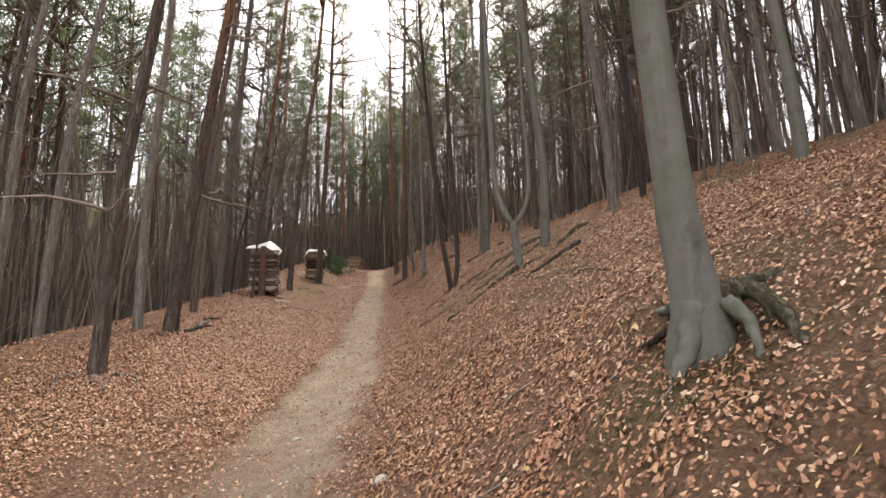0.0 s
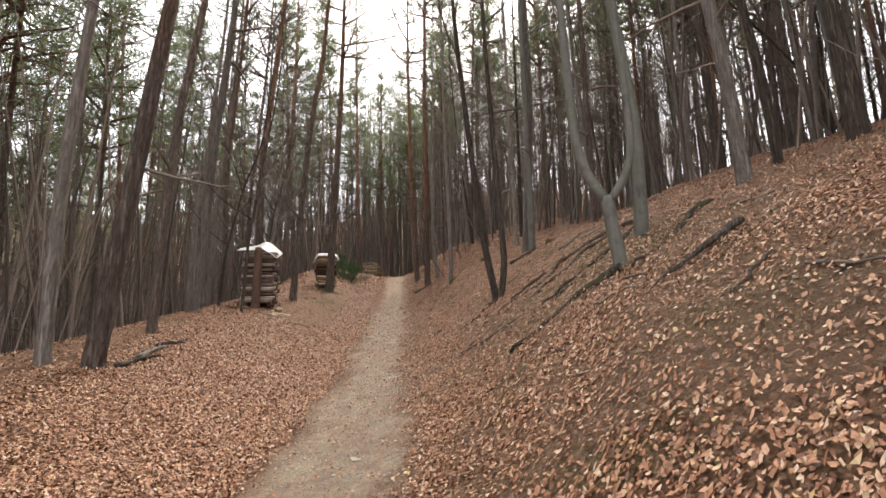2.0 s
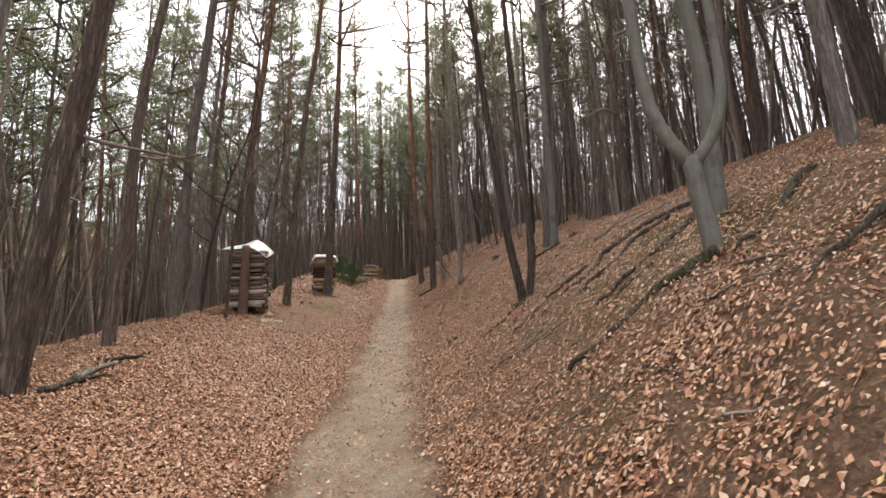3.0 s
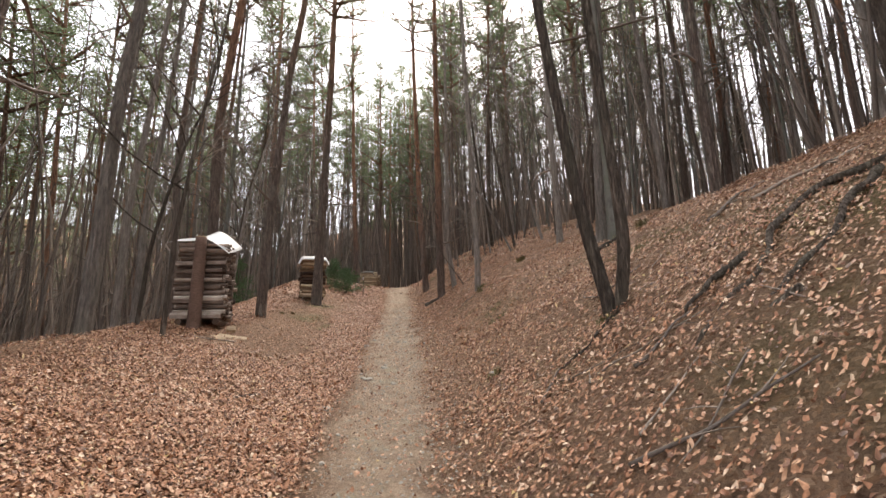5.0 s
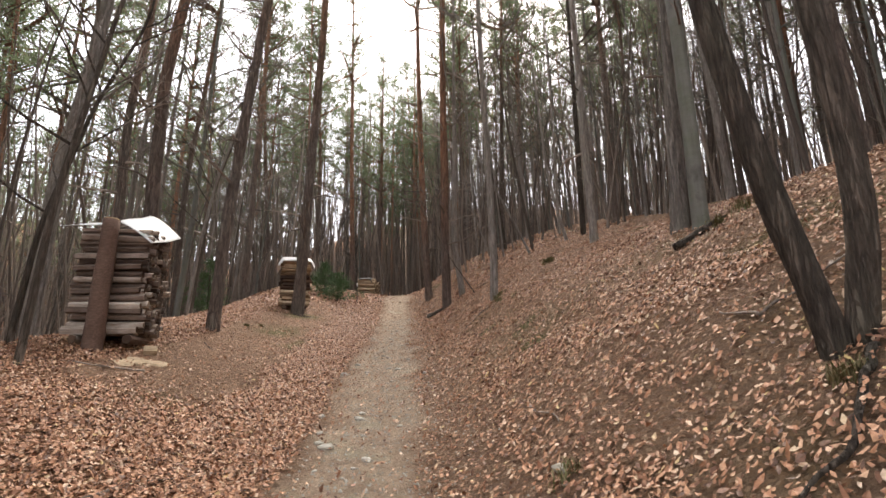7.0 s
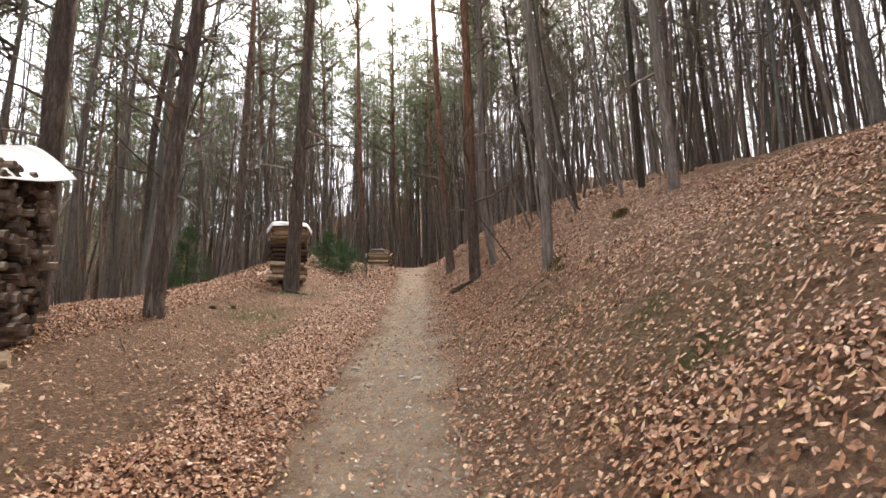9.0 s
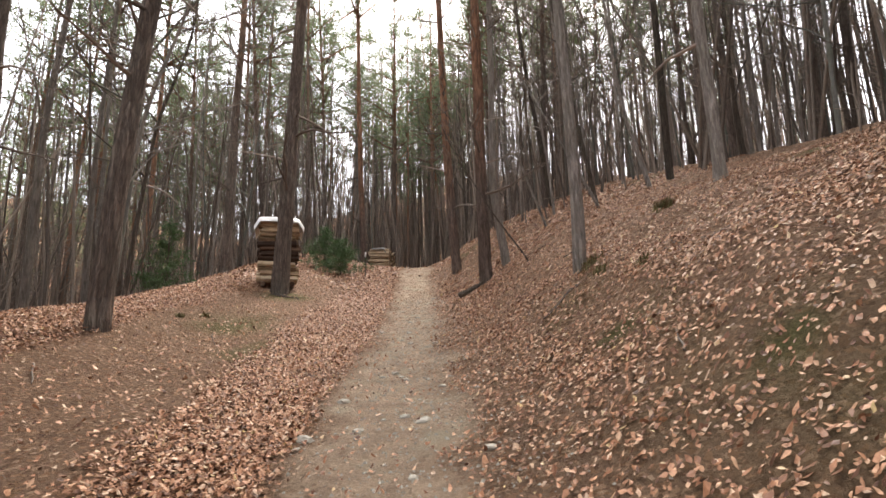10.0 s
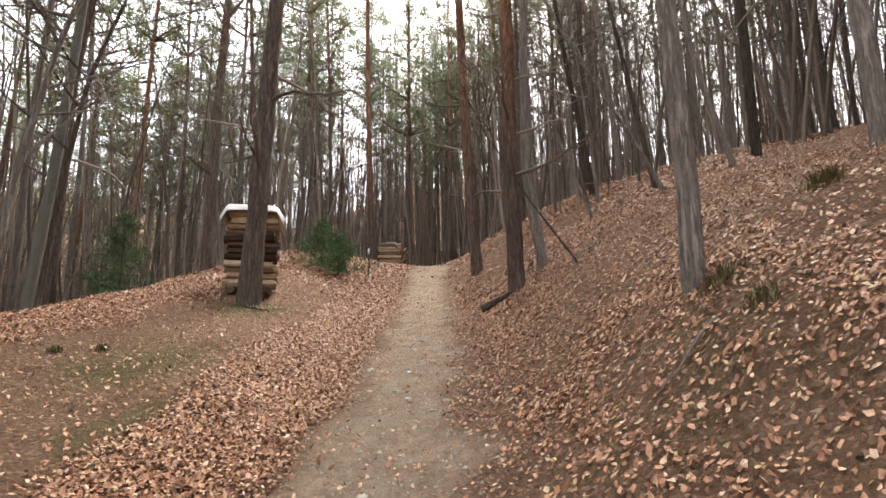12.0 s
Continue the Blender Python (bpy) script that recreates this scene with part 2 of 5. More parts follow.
def ground_material():
    """Litter, bare soil and trodden path, mixed by the ground's own masks."""
    m, nt, bsdf = material("forest_ground", 0.95, 0.12)
    vec = coords(nt)

    def attr(name):
        a = nt.nodes.new("ShaderNodeAttribute")
        a.attribute_name = name
        return a.outputs["Fac"]

    vor = node(nt, "TexVoronoi", Scale=30.0, Randomness=1.0)
    nz = node(nt, "TexNoise", Scale=9.0, Detail=3)
    nt.links.new(vec, nz.inputs["Vector"])
    warp = nt.nodes.new("ShaderNodeVectorMath")
    warp.operation = "MULTIPLY_ADD"
    nt.links.new(nz.outputs["Color"], warp.inputs[0])
    warp.inputs[1].default_value = (0.12, 0.12, 0.12)
    nt.links.new(vec, warp.inputs[2])
    nt.links.new(warp.outputs[0], vor.inputs["Vector"])
    sep = nt.nodes.new("ShaderNodeSeparateColor")
    nt.links.new(vor.outputs["Color"], sep.inputs[0])
    litter = ramp(nt, sep.outputs[0], [(0.0, (0.11, 0.05, 0.03)), (0.35, (0.3, 0.142, 0.08)), (0.7, (0.5, 0.265, 0.155)), (1.0, (0.62, 0.39, 0.25))])
    # each leaf cell darkens towards its rim: gap shade painted into the litter
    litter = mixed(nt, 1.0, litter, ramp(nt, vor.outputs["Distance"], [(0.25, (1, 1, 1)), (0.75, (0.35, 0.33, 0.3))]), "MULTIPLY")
    grit = ramp(nt, noise_tex(nt, vec, 60, 6, 0.8), [(0.32, (0, 0, 0)), (0.68, (1, 1, 1))])
    patch = noise_tex(nt, vec, 1.7, 5, 0.65)
    soil = mixed(nt, patch, mixed(nt, grit, (0.1, 0.06, 0.04), (0.3, 0.185, 0.122)), mixed(nt, grit, (0.15, 0.098, 0.066), (0.38, 0.25, 0.17)))
    bits = node(nt, "TexVoronoi", Scale=42.0, Randomness=1.0)
    nt.links.new(warp.outputs[0], bits.inputs["Vector"])
    bit = nt.nodes.new("ShaderNodeSeparateColor")
    nt.links.new(bits.outputs["Color"], bit.inputs[0])
    fleck = ramp(nt, bit.outputs[1], [(0.6, (0, 0, 0)), (0.66, (1, 1, 1))])
    soil = mixed(nt, math_node(nt, "MULTIPLY", fleck, 0.75), soil, ramp(nt, bit.outputs[0], [(0.0, (0.1, 0.055, 0.035)), (0.5, (0.34, 0.19, 0.11)), (1.0, (0.52, 0.36, 0.25))]))
    pale = mixed(nt, grit, (0.43, 0.315, 0.22), (0.72, 0.55, 0.4))
    path = mixed(nt, ramp(nt, patch, [(0.3, (0, 0, 0)), (0.7, (1, 1, 1))]), pale, mixed(nt, grit, (0.34, 0.245, 0.17), (0.58, 0.425, 0.305)))
    path = mixed(nt, math_node(nt, "MULTIPLY", ramp(nt, bit.outputs[1], [(0.84, (0, 0, 0)), (0.88, (1, 1, 1))]), 0.55), path, ramp(nt, bit.outputs[0], [(0.0, (0.1, 0.08, 0.06)), (0.6, (0.3, 0.2, 0.13)), (1.0, (0.5, 0.42, 0.34))]))
    crust = noise_tex(nt, vec, 5.5, 6, 0.7)
    path = mixed(nt, ramp(nt, crust, [(0.42, (0, 0, 0)), (0.64, (0.7, 0.7, 0.7))]), path, mixed(nt, grit, (0.2, 0.14, 0.1), (0.42, 0.31, 0.235)))
    path = mixed(nt, ramp(nt, noise_tex(nt, vec, 2.6, 4, 0.6), [(0.52, (0, 0, 0)), (0.66, (0.6, 0.6, 0.6))]), path, mixed(nt, grit, (0.36, 0.31, 0.22), (0.56, 0.49, 0.36)))
    moss = mixed(nt, grit, (0.05, 0.06, 0.018), (0.14, 0.14, 0.05))
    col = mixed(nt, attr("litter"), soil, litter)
    col = mixed(nt, attr("moss"), col, moss)
    col = mixed(nt, attr("path"), col, path)
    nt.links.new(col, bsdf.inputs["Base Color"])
    height = math_node(nt, "ADD", math_node(nt, "ADD", math_node(nt, "MULTIPLY", grit, 0.6), math_node(nt, "MULTIPLY", crust, 1.6)), math_node(nt, "MULTIPLY", vor.outputs["Distance"], attr("litter")))
    bump(nt, bsdf, math_node(nt, "ADD", height, math_node(nt, "MULTIPLY", fleck, 0.35)), 1.0, 0.035)
    return m


GROUND = ground_material()

# ---- the lie of the land ----
rng = np.random.default_rng(11)


def sp(v, w):
    return w * np.logaddexp(0, v / w)


def lattice(x, y, seed):
    """Smooth value noise in -1..1."""
    xi, yi = np.floor(x), np.floor(y)
    fx, fy = x - xi, y - yi
    fx, fy = fx * fx * (3 - 2 * fx), fy * fy * (3 - 2 * fy)

    def h(a, b):
        s = np.sin(a * 127.1 + b * 311.7 + seed * 74.7) * 43758.5453
        return (s - np.floor(s)) * 2 - 1

    return (h(xi, yi) * (1 - fx) + h(xi + 1, yi) * fx) * (1 - fy) + (h(xi, yi + 1) * (1 - fx) + h(xi + 1, yi + 1) * fx) * fy


def fbm(x, y, scale, seed, octaves=3):
    total, amp = 0, 1.0
    for k in range(octaves):
        total = total + amp * lattice(x / scale * 2 ** k, y / scale * 2 ** k, seed + k)
        amp *= 0.5
    return total / 1.75


def path_x(y):
    """The middle of the trodden path."""
    return -1.45 - 0.11 * sp(y - 9, 2) + 0.2 * sp(5 - y, 1)


def ground(x, y):
    """Height of the ground: a rising path, a bank on its right, a shoulder and a drop on its left."""
    x, y = np.asarray(x, float), np.asarray(y, float)
    yy = np.clip(y, -60, 110)
    u = np.clip(x - path_x(yy), -75, 90)
    z = -0.765 + 0.171 * yy + 0.12 * sp(3 - yy, 1) + 0.145 * sp(yy - 27, 2) - 0.25 * sp(yy - 34, 1.5)
    z = z - 0.13 * sp(u - 2.5, 0.5) * np.clip((yy - 14) / 6, 0, 1) + 0.42 * sp(yy - 62, 5) + 0.5 * sp(-u - 33, 4)
    z = z + 0.756 * sp(u - 0.7, 0.3) - 0.296 * sp(u - 3, 0.6) - 0.30 * sp(u - 8, 0.8) - 0.1 * sp(u - 20, 3)
    z = z + 0.234 * sp(-u - 1.2, 0.4) - 0.884 * sp(-u - 5, 0.5) + 0.35 * sp(-u - 7.5, 1.5) + 0.1 * sp(-u - 40, 5)
    off = np.clip((np.abs(u) - 0.6) / 1.2, 0.12, 1)
    near = np.clip((90 - np.abs(y)) / 40, 0, 1)
    bank = np.clip((u - 1.0) / 1.0, 0, 1)
    return z + off * near * (0.09 * fbm(x, y, 1.6, 3) + (0.035 + 0.045 * bank) * fbm(x, y, 0.5, 9))


def spot(x, y, cx, cy, rx, ry):
    return np.exp(-((x - cx) / rx) ** 2 - ((y - cy) / ry) ** 2)


BARE_SPOTS = ((1.4, 6.6, 0.85, 1.5), (1.1, 10.8, 0.8, 1.3), (0.0, 8.4, 0.3, 0.6), (0.6, 9.8, 0.5, 0.5), (1.5, 4.1, 0.4, 0.6), (1.15, 3.05, 0.35, 0.4), (0.75, 2.85, 0.25, 0.25),
              (2.0, 2.6, 0.4, 0.6), (2.3, 3.6, 0.5, 0.7), (0.3, 10.75, 0.4, 0.5), (-0.35, 13.0, 0.35, 0.6), (0.25, 13.6, 0.4, 0.6), (-1.2, 20.5, 0.5, 0.8), (1.1, 16.8, 0.7, 0.7), (-0.65, 17.4, 0.75, 1.1), (-0.9, 19.3, 0.4, 0.6))


def masks(x, y):
    """How much path, litter and moss lie at a place."""
    u = x - path_x(y)
    n = fbm(x, y, 1.1, 21, 4)
    fine = fbm(x, y, 0.38, 71, 3)
    big = fbm(x, y, 3.2, 31)
    start = np.clip((7.5 - y) / 3, 0, 1)
    right = np.clip((0.5 + 0.2 * n + 0.2 * fine - u) / 0.3, 0, 1)
    left_edge = np.clip((u + 0.7 + 0.3 * start + 0.2 * n + 0.2 * fine) / 0.28, 0, 1)
    path = right * left_edge * np.clip(1.15 - 0.5 * start * (1 + n) + 0.5 * fine, 0.3, 1)
    # the bank: heaps of leaves between patches of soil
    bare = sum(spot(x, y, *q) for q in BARE_SPOTS)
    fringe = 0.4 + 0.35 * np.clip((y - 11.5) / 2, 0, 1) * np.clip((21.5 - y) / 1.5, 0, 1)
    rise = np.clip((u - fringe - 0.25 * n) / 0.35, 0, 1)
    heaps = np.clip(0.5 + 0.9 * big + 1.3 * n + 1.0 * fine + 0.2 * np.clip((9 - y) / 4, -0.2, 1), 0.12, 1)
    bank = heaps * rise * (1 - 0.85 * np.clip(bare * (1 + 0.8 * n + 0.6 * fine), 0, 1))
    # the near side: a deep drift of leaves, a bare wheel track beyond it, leaves again on the lip
    drift = np.clip((-u - 0.6 - 0.12 * n) / 0.2, 0, 1) * np.clip(1.0 + 0.35 * n + 0.3 * fine, 0.3, 1)
    centre = 2.5 + 0.2 * np.clip((y - 19) / 3, 0, 1)
    track = np.clip((0.95 - np.abs(-u - centre) + 0.22 * n + 0.12 * fine) / 0.25, 0, 1) * np.clip((y - 15.6 + 0.6 * n) / 1.0, 0, 1) * np.clip((30 - y) / 3, 0, 1)
    lip = np.exp(-((u + 4.6) / 0.7) ** 2) * np.clip((16 - y) / 2, 0, 1)
    worn = np.clip((7.0 - y) / 2, 0, 1) * np.exp(-((u + 1.5) / 0.9) ** 2)
    left = drift * (1 - 0.93 * track) * (1 - 0.7 * lip) * (1 - np.clip(0.8 * worn * (0.9 + n), 0, 0.9))
    litter = np.where(u < 0, left, bank) * (1 - path)
    moss = np.clip(fbm(x, y, 1.5, 51, 3) * 2.2 - 0.75, 0, 0.8) * np.clip((np.abs(u) - 0.9) / 0.5, 0, 1) * (1 - 0.7 * litter)
    moss = np.maximum(moss, np.clip(0.3 * bare * (0.5 + 1.4 * fine), 0, 0.4) * (u > 0))
    moss = np.maximum(moss, 0.75 * np.clip(spot(x, y, -5.45, 22.2, 0.45, 0.8) * (1 + fine), 0, 1))
    moss = np.maximum(moss, 0.6 * spot(x, y, 1.1, 3.0, 0.25, 0.4))
    crest = np.exp(-((u - 3.7) / 0.6) ** 2) * np.clip((y - 7) / 2, 0, 1) * np.clip((15 - y) / 2, 0, 1)
    moss = np.maximum(moss, np.clip(0.55 * crest * (0.8 + 0.9 * n + 0.9 * fine), 0, 0.6))
    for cx, cy in ((-0.64, 17.58), (-1.04, 18.95), (-0.68, 16.7)):
        moss = np.maximum(moss, 0.9 * np.clip(1.4 * spot(x, y, cx, cy, 0.16, 0.13), 0, 1))
    return path, litter, moss


def graded(lo, hi, step, far):
    """Coordinates spaced evenly from lo to hi, then ever wider out to far."""
    mid = list(np.arange(lo, hi + step / 2, step))
    d, k = step, mid[-1]
    up = []
    while k < far:
        d *= 1.22
        k += d
        up.append(k)
    d, k = step, mid[0]
    down = []
    while k > -far:
        d *= 1.22
        k -= d
        down.append(k)
    return np.array(down[::-1] + mid + up)


def build_ground():
    xs, ys = graded(-9.5, 8.0, 0.105, 1600), graded(0.0, 34.0, 0.115, 1600)
    X, Y = np.meshgrid(xs, ys)
    Z = ground(X, Y)
    nx, ny = len(xs), len(ys)
    verts = np.stack([X.ravel(), Y.ravel(), Z.ravel()], 1)
    i = (np.arange(ny - 1)[:, None] * nx + np.arange(nx - 1)[None]).ravel()
    faces = np.stack([i, i + 1, i + nx + 1, i + nx], 1)
    me = bpy.data.meshes.new("ground")
    fill_mesh(me, verts, faces)
    for name, values in zip(("path", "litter", "moss"), masks(X.ravel(), Y.ravel())):
        a = me.attributes.new(name, "FLOAT", "POINT")
        a.data.foreach_set("value", values.astype(np.float32))
    me.materials.append(GROUND)
    ob = new("ground", me)
    return tagged(ob, "brown forest floor with leaf litter and a trodden dirt path", "ground", kind="structure")


def fill_mesh(me, verts, faces, smooth=True):
    faces = np.asarray(faces)
    n, k = faces.shape
    me.vertices.add(len(verts))
    me.vertices.foreach_set("co", np.asarray(verts, np.float32).ravel())
    me.loops.add(n * k)
    me.loops.foreach_set("vertex_index", faces.astype(np.int32).ravel())
    me.polygons.add(n)
    me.polygons.foreach_set("loop_start", np.arange(0, n * k, k, dtype=np.int32))
    me.polygons.foreach_set("use_smooth", np.full(n, smooth))
    me.update(calc_edges=True)
    me.validate()


GROUND_OB = build_ground()


def height(x, y):
    return float(ground(x, y))


# ---- shapes ----
class Mesh:
    """Gathers vertices and faces (quads as two triangles) for one mesh."""

    def __init__(self):
        self.v, self.f, self.n = [], [], 0

    def add(self, verts, tris):
        self.v.append(np.asarray(verts, float))
        self.f.append(np.asarray(tris, int) + self.n)
        self.n += len(verts)

    def tube(self, pts, radii, sides=8, rough=0.0, flare=0.0, lobes=5, cap=True, seed=0):
        """A tapered tube along pts."""
        pts, radii = np.asarray(pts, float), np.asarray(radii, float)
        tang = np.gradient(pts, axis=0)
        tang /= np.linalg.norm(tang, axis=1)[:, None] + 1e-9
        ref = np.array([1.0, 0, 0]) if abs(tang[0][0]) < 0.9 else np.array([0, 1.0, 0])
        a = np.cross(tang, ref)
        a /= np.linalg.norm(a, axis=1)[:, None] + 1e-9
        b = np.cross(tang, a)
        ang = np.linspace(0, 2 * np.pi, sides, endpoint=False)
        R = np.repeat(radii[:, None], sides, 1)
        if rough:
            hh = np.arange(len(pts))[:, None] * 0.7
            R = R * (1 + rough * lattice(ang[None] * 2.4 + seed, hh + seed * 3.1, 5) + 0.5 * rough * lattice(ang[None] * 6 + seed, hh * 2.7, 8))
        if flare:
            hgt = (pts[:, 2] - pts[0, 2])[:, None]
            R = R * (1 + flare * np.exp(-hgt / (radii[0] * 2.2)) * (0.55 + 0.45 * np.cos(lobes * ang[None] + seed)))
        ring = pts[:, None] + R[..., None] * (np.cos(ang)[None, :, None] * a[:, None] + np.sin(ang)[None, :, None] * b[:, None])
        verts = ring.reshape(-1, 3)
        m = len(pts)
        i = (np.arange(m - 1)[:, None] * sides + np.arange(sides)[None]).ravel()
        j = (np.arange(m - 1)[:, None] * sides + (np.arange(sides)[None] + 1) % sides).ravel()
        tris = np.concatenate([np.stack([i, j, j + sides], 1), np.stack([i, j + sides, i + sides], 1)])
        if cap:
            verts = np.vstack([verts, pts[0], pts[-1]])
            k = np.arange(sides)
            k2 = (k + 1) % sides
            tris = np.vstack([tris, np.stack([k2, k, np.full(sides, m * sides)], 1), np.stack([k + (m - 1) * sides, k2 + (m - 1) * sides, np.full(sides, m * sides + 1)], 1)])
        self.add(verts, tris)

    def data(self, name, mat, smooth=True):
        me = bpy.data.meshes.new(name)
        fill_mesh(me, np.vstack(self.v), np.vstack(self.f), smooth)
        me.materials.append(mat)
        return me


def part(name, mesh, mat, parent, label="", smooth=True, m=None):
    """One mesh object under a thing or a part."""
    me = mesh if isinstance(mesh, bpy.types.Mesh) else mesh.data(name, mat, smooth)
    ob = new(name, me)
    ob.parent = parent
    if m is not None:
        ob.matrix_basis = m
    return tagged(ob, label)


def spline(points, n):
    """n points on a smooth curve through points."""
    p = np.asarray(points, float)
    d = np.concatenate([[0], np.cumsum(np.linalg.norm(np.diff(p, axis=0), axis=1))])
    s = np.linspace(0, d[-1], n)
    out = np.stack([np.interp(s, d, p[:, k]) for k in range(p.shape[1])], 1)
    for _ in range(3):
        out[1:-1] = 0.25 * out[:-2] + 0.5 * out[1:-1] + 0.25 * out[2:]
    return out


def needle_tufts(mesh, centres, axes, size, count, r):
    """Bunches of long thin needles round the ends of twigs."""
    n = len(centres)
    c = np.repeat(centres, count, 0)
    ax = np.repeat(axes, count, 0)
    d = r.normal(size=(n * count, 3)) + 0.9 * ax
    d /= np.linalg.norm(d, axis=1)[:, None]
    side = np.cross(d, r.normal(size=(n * count, 3)))
    side /= np.linalg.norm(side, axis=1)[:, None] + 1e-9
    start = c + r.normal(size=c.shape) * size * 0.28
    L = size * r.uniform(0.6, 1.25, (n * count, 1))
    w = size * 0.065
    verts = np.stack([start - side * w, start + side * w, start + d * L], 1).reshape(-1, 3)
    mesh.add(verts, np.arange(n * count * 3).reshape(-1, 3))


def limb(mesh, base, direction, length, radius, r, droop=0.0, sides=4, n=5, wiggle=0.12):
    """A bent, tapered branch; gives its points."""
    pts = [np.array(base, float)]
    d = np.array(direction, float)
    d /= np.linalg.norm(d)
    for _ in range(n - 1):
        d = d + r.normal(size=3) * wiggle + np.array([0, 0, -droop])
        d /= np.linalg.norm(d)
        pts.append(pts[-1] + d * length / (n - 1))
    pts = np.array(pts)
    mesh.tube(pts, np.linspace(radius, radius * 0.25, n), sides, cap=False)
    return pts


def pine_top(limbs, crown, axis_at, h0, h1, spread, r, whorls=10, tufts=7, size=0.3, needles=9):
    """Whorls of boughs with needle bunches between two heights of a trunk."""
    centres, axes = [], []
    for k in range(whorls):
        f = (k + r.uniform(0, 0.8)) / whorls
        h = h0 + (h1 - h0) * f
        for _ in range(r.integers(2, 5)):
            a = r.uniform(0, 2 * np.pi)
            up = r.uniform(0.05, 0.5) + 0.5 * f
            L = spread * (1.05 - 0.75 * f) * r.uniform(0.55, 1.15)
            pts = limb(limbs, axis_at(h), (np.cos(a), np.sin(a), up), L, 0.02 + 0.018 * L, r, -0.03, 3, 5)
            for q in range(tufts):
                t = r.uniform(0.35, 1.0) * 4
                i = min(int(t), 3)
                p = pts[i] + (pts[i + 1] - pts[i]) * (t - i)
                out = r.normal(size=3) * np.array([1, 1, 0.5]) * 0.22 * L ** 0.7
                centres.append(p + out + np.array([0, 0, 0.05]))
                axes.append(pts[i + 1] - pts[i] + np.array([0, 0, 0.25]))
    needle_tufts(crown, np.array(centres), np.array(axes), size, needles, r)


def trunk_axis(bends, az, H, r):
    """A curve for a trunk: bends are (height, sideways) along the azimuth az."""
    pts = [(0, 0)] + list(bends)
    (ha, oa), (hb, ob) = pts[-2], pts[-1]
    slope = np.clip((ob - oa) / max(hb - ha, 0.3), -0.12, 0.12)
    last = hb
    while last < H:
        step = min(3.0, H - last)
        slope *= 0.7
        ob += slope * step + r.normal() * 0.03
        last += step
        pts.append((last, ob))
    hs = np.array([p[0] for p in pts])
    os_ = np.array([p[1] for p in pts])
    c, s = np.cos(np.radians(az)), np.sin(np.radians(az))

    def at(h):
        o = np.interp(h, hs, os_)
        return np.array([o * c, o * s, h])

    return at


def trunk_points(at, H, n, low=-0.35):
    f = np.linspace(0, 1, n) ** 1.7
    hs = low + (H - low) * f
    pts = np.array([at(max(h, 0)) + np.array([0, 0, min(h, 0)]) for h in hs])
    for _ in range(2):
        pts[1:-1, :2] = 0.25 * pts[:-2, :2] + 0.5 * pts[1:-1, :2] + 0.25 * pts[2:, :2]
    return pts, hs


def taper(r0, hs, H):
    return r0 * np.clip(1.05 - 0.85 * np.clip(hs, 0, H) / H, 0.12, 1.1)


def dead_branches(thing, at, r0, H, lo, hi, count, r, mat, length=1.2):
    for _ in range(count):
        h = r.uniform(lo, hi)
        a = r.uniform(0, 2 * np.pi)
        m = Mesh()
        L = length * r.uniform(0.3, 1.2)
        pts = limb(m, at(h) * 1.0, (np.cos(a), np.sin(a), r.uniform(-0.1, 0.5)), L, 0.012 + 0.012 * L, r, 0.02, 5, 6, 0.16)
        for _ in range(r.integers(1, 4)):
            i = r.integers(2, 5)
            limb(m, pts[i], pts[i] - pts[i - 1] + r.normal(size=3) * 0.15, L * 0.4, 0.008, r, 0, 3, 4, 0.2)
        part("dead_branch", m, mat, thing)


def pine(x, y, r0, az=0, bends=(), H=None, mat=None, seed=0, dead=6, crown_from=0.55, label="", root=0.5, name="pine_tree"):
    """A tall pine: flared trunk, dead stubs and branches below, boughs and needles above."""
    r = np.random.default_rng(seed + int(abs(x * 131 + y * 17)))
    H, r0 = H or r.uniform(19, 24), r0 * 0.74
    thing = tagged(new(name), label or "tall pine with grey-brown plated bark on the forest floor", "tree", "pines of the wood")
    thing.location = (x, y, height(x, y))
    at = trunk_axis(bends, az, H, r)
    pts, hs = trunk_points(at, H, 44)
    m = Mesh()
    m.tube(pts, taper(r0, hs, H), 18, 0.1, root, r.integers(4, 7), seed=r.uniform(0, 9))
    part("trunk", m, mat or PINE, thing)
    limbs, crown = Mesh(), Mesh()
    pine_top(limbs, crown, at, H * crown_from, H * 0.99, 2.6, r)
    tagged(part("branchwork", limbs, mat or PINE, thing), kind="stuff")
    tagged(part("crown", crown, NEEDLE, thing, "grey-green needle bunches with gaps of sky"), kind="stuff")
    dead_branches(thing, at, r0, H, 1.8, H * 0.45, dead + 6, r, TWIG, 1.7)
    return thing


def broadleaf(x, y, r0, az=0, bends=(), H=None, mat=None, seed=0, label="", flare=0.5, branch_from=0.3, boughs=14, name="bare_tree", twigs=True):
    """A leafless broadleaved tree with forking limbs and twigs."""
    r = np.random.default_rng(seed + int(abs(x * 71 + y * 37)))
    H, r0 = H or r.uniform(14, 19), r0 * 0.78
    thing = tagged(new(name), label or "leafless tree with grey bark on the slope", "tree", "bare trees of the wood")
    thing.location = (x, y, height(x, y))
    at = trunk_axis(bends, az, H, r)
    pts, hs = trunk_points(at, H, 40)
    m = Mesh()
    m.tube(pts, taper(r0, hs, H), 18, 0.05, flare, r.integers(3, 6), seed=r.uniform(0, 9))
    part("trunk", m, mat or GREY_BARK, thing)
    bare_limbs(thing, at, r0, H, branch_from, boughs, r, mat or GREY_BARK, twigs)
    return thing


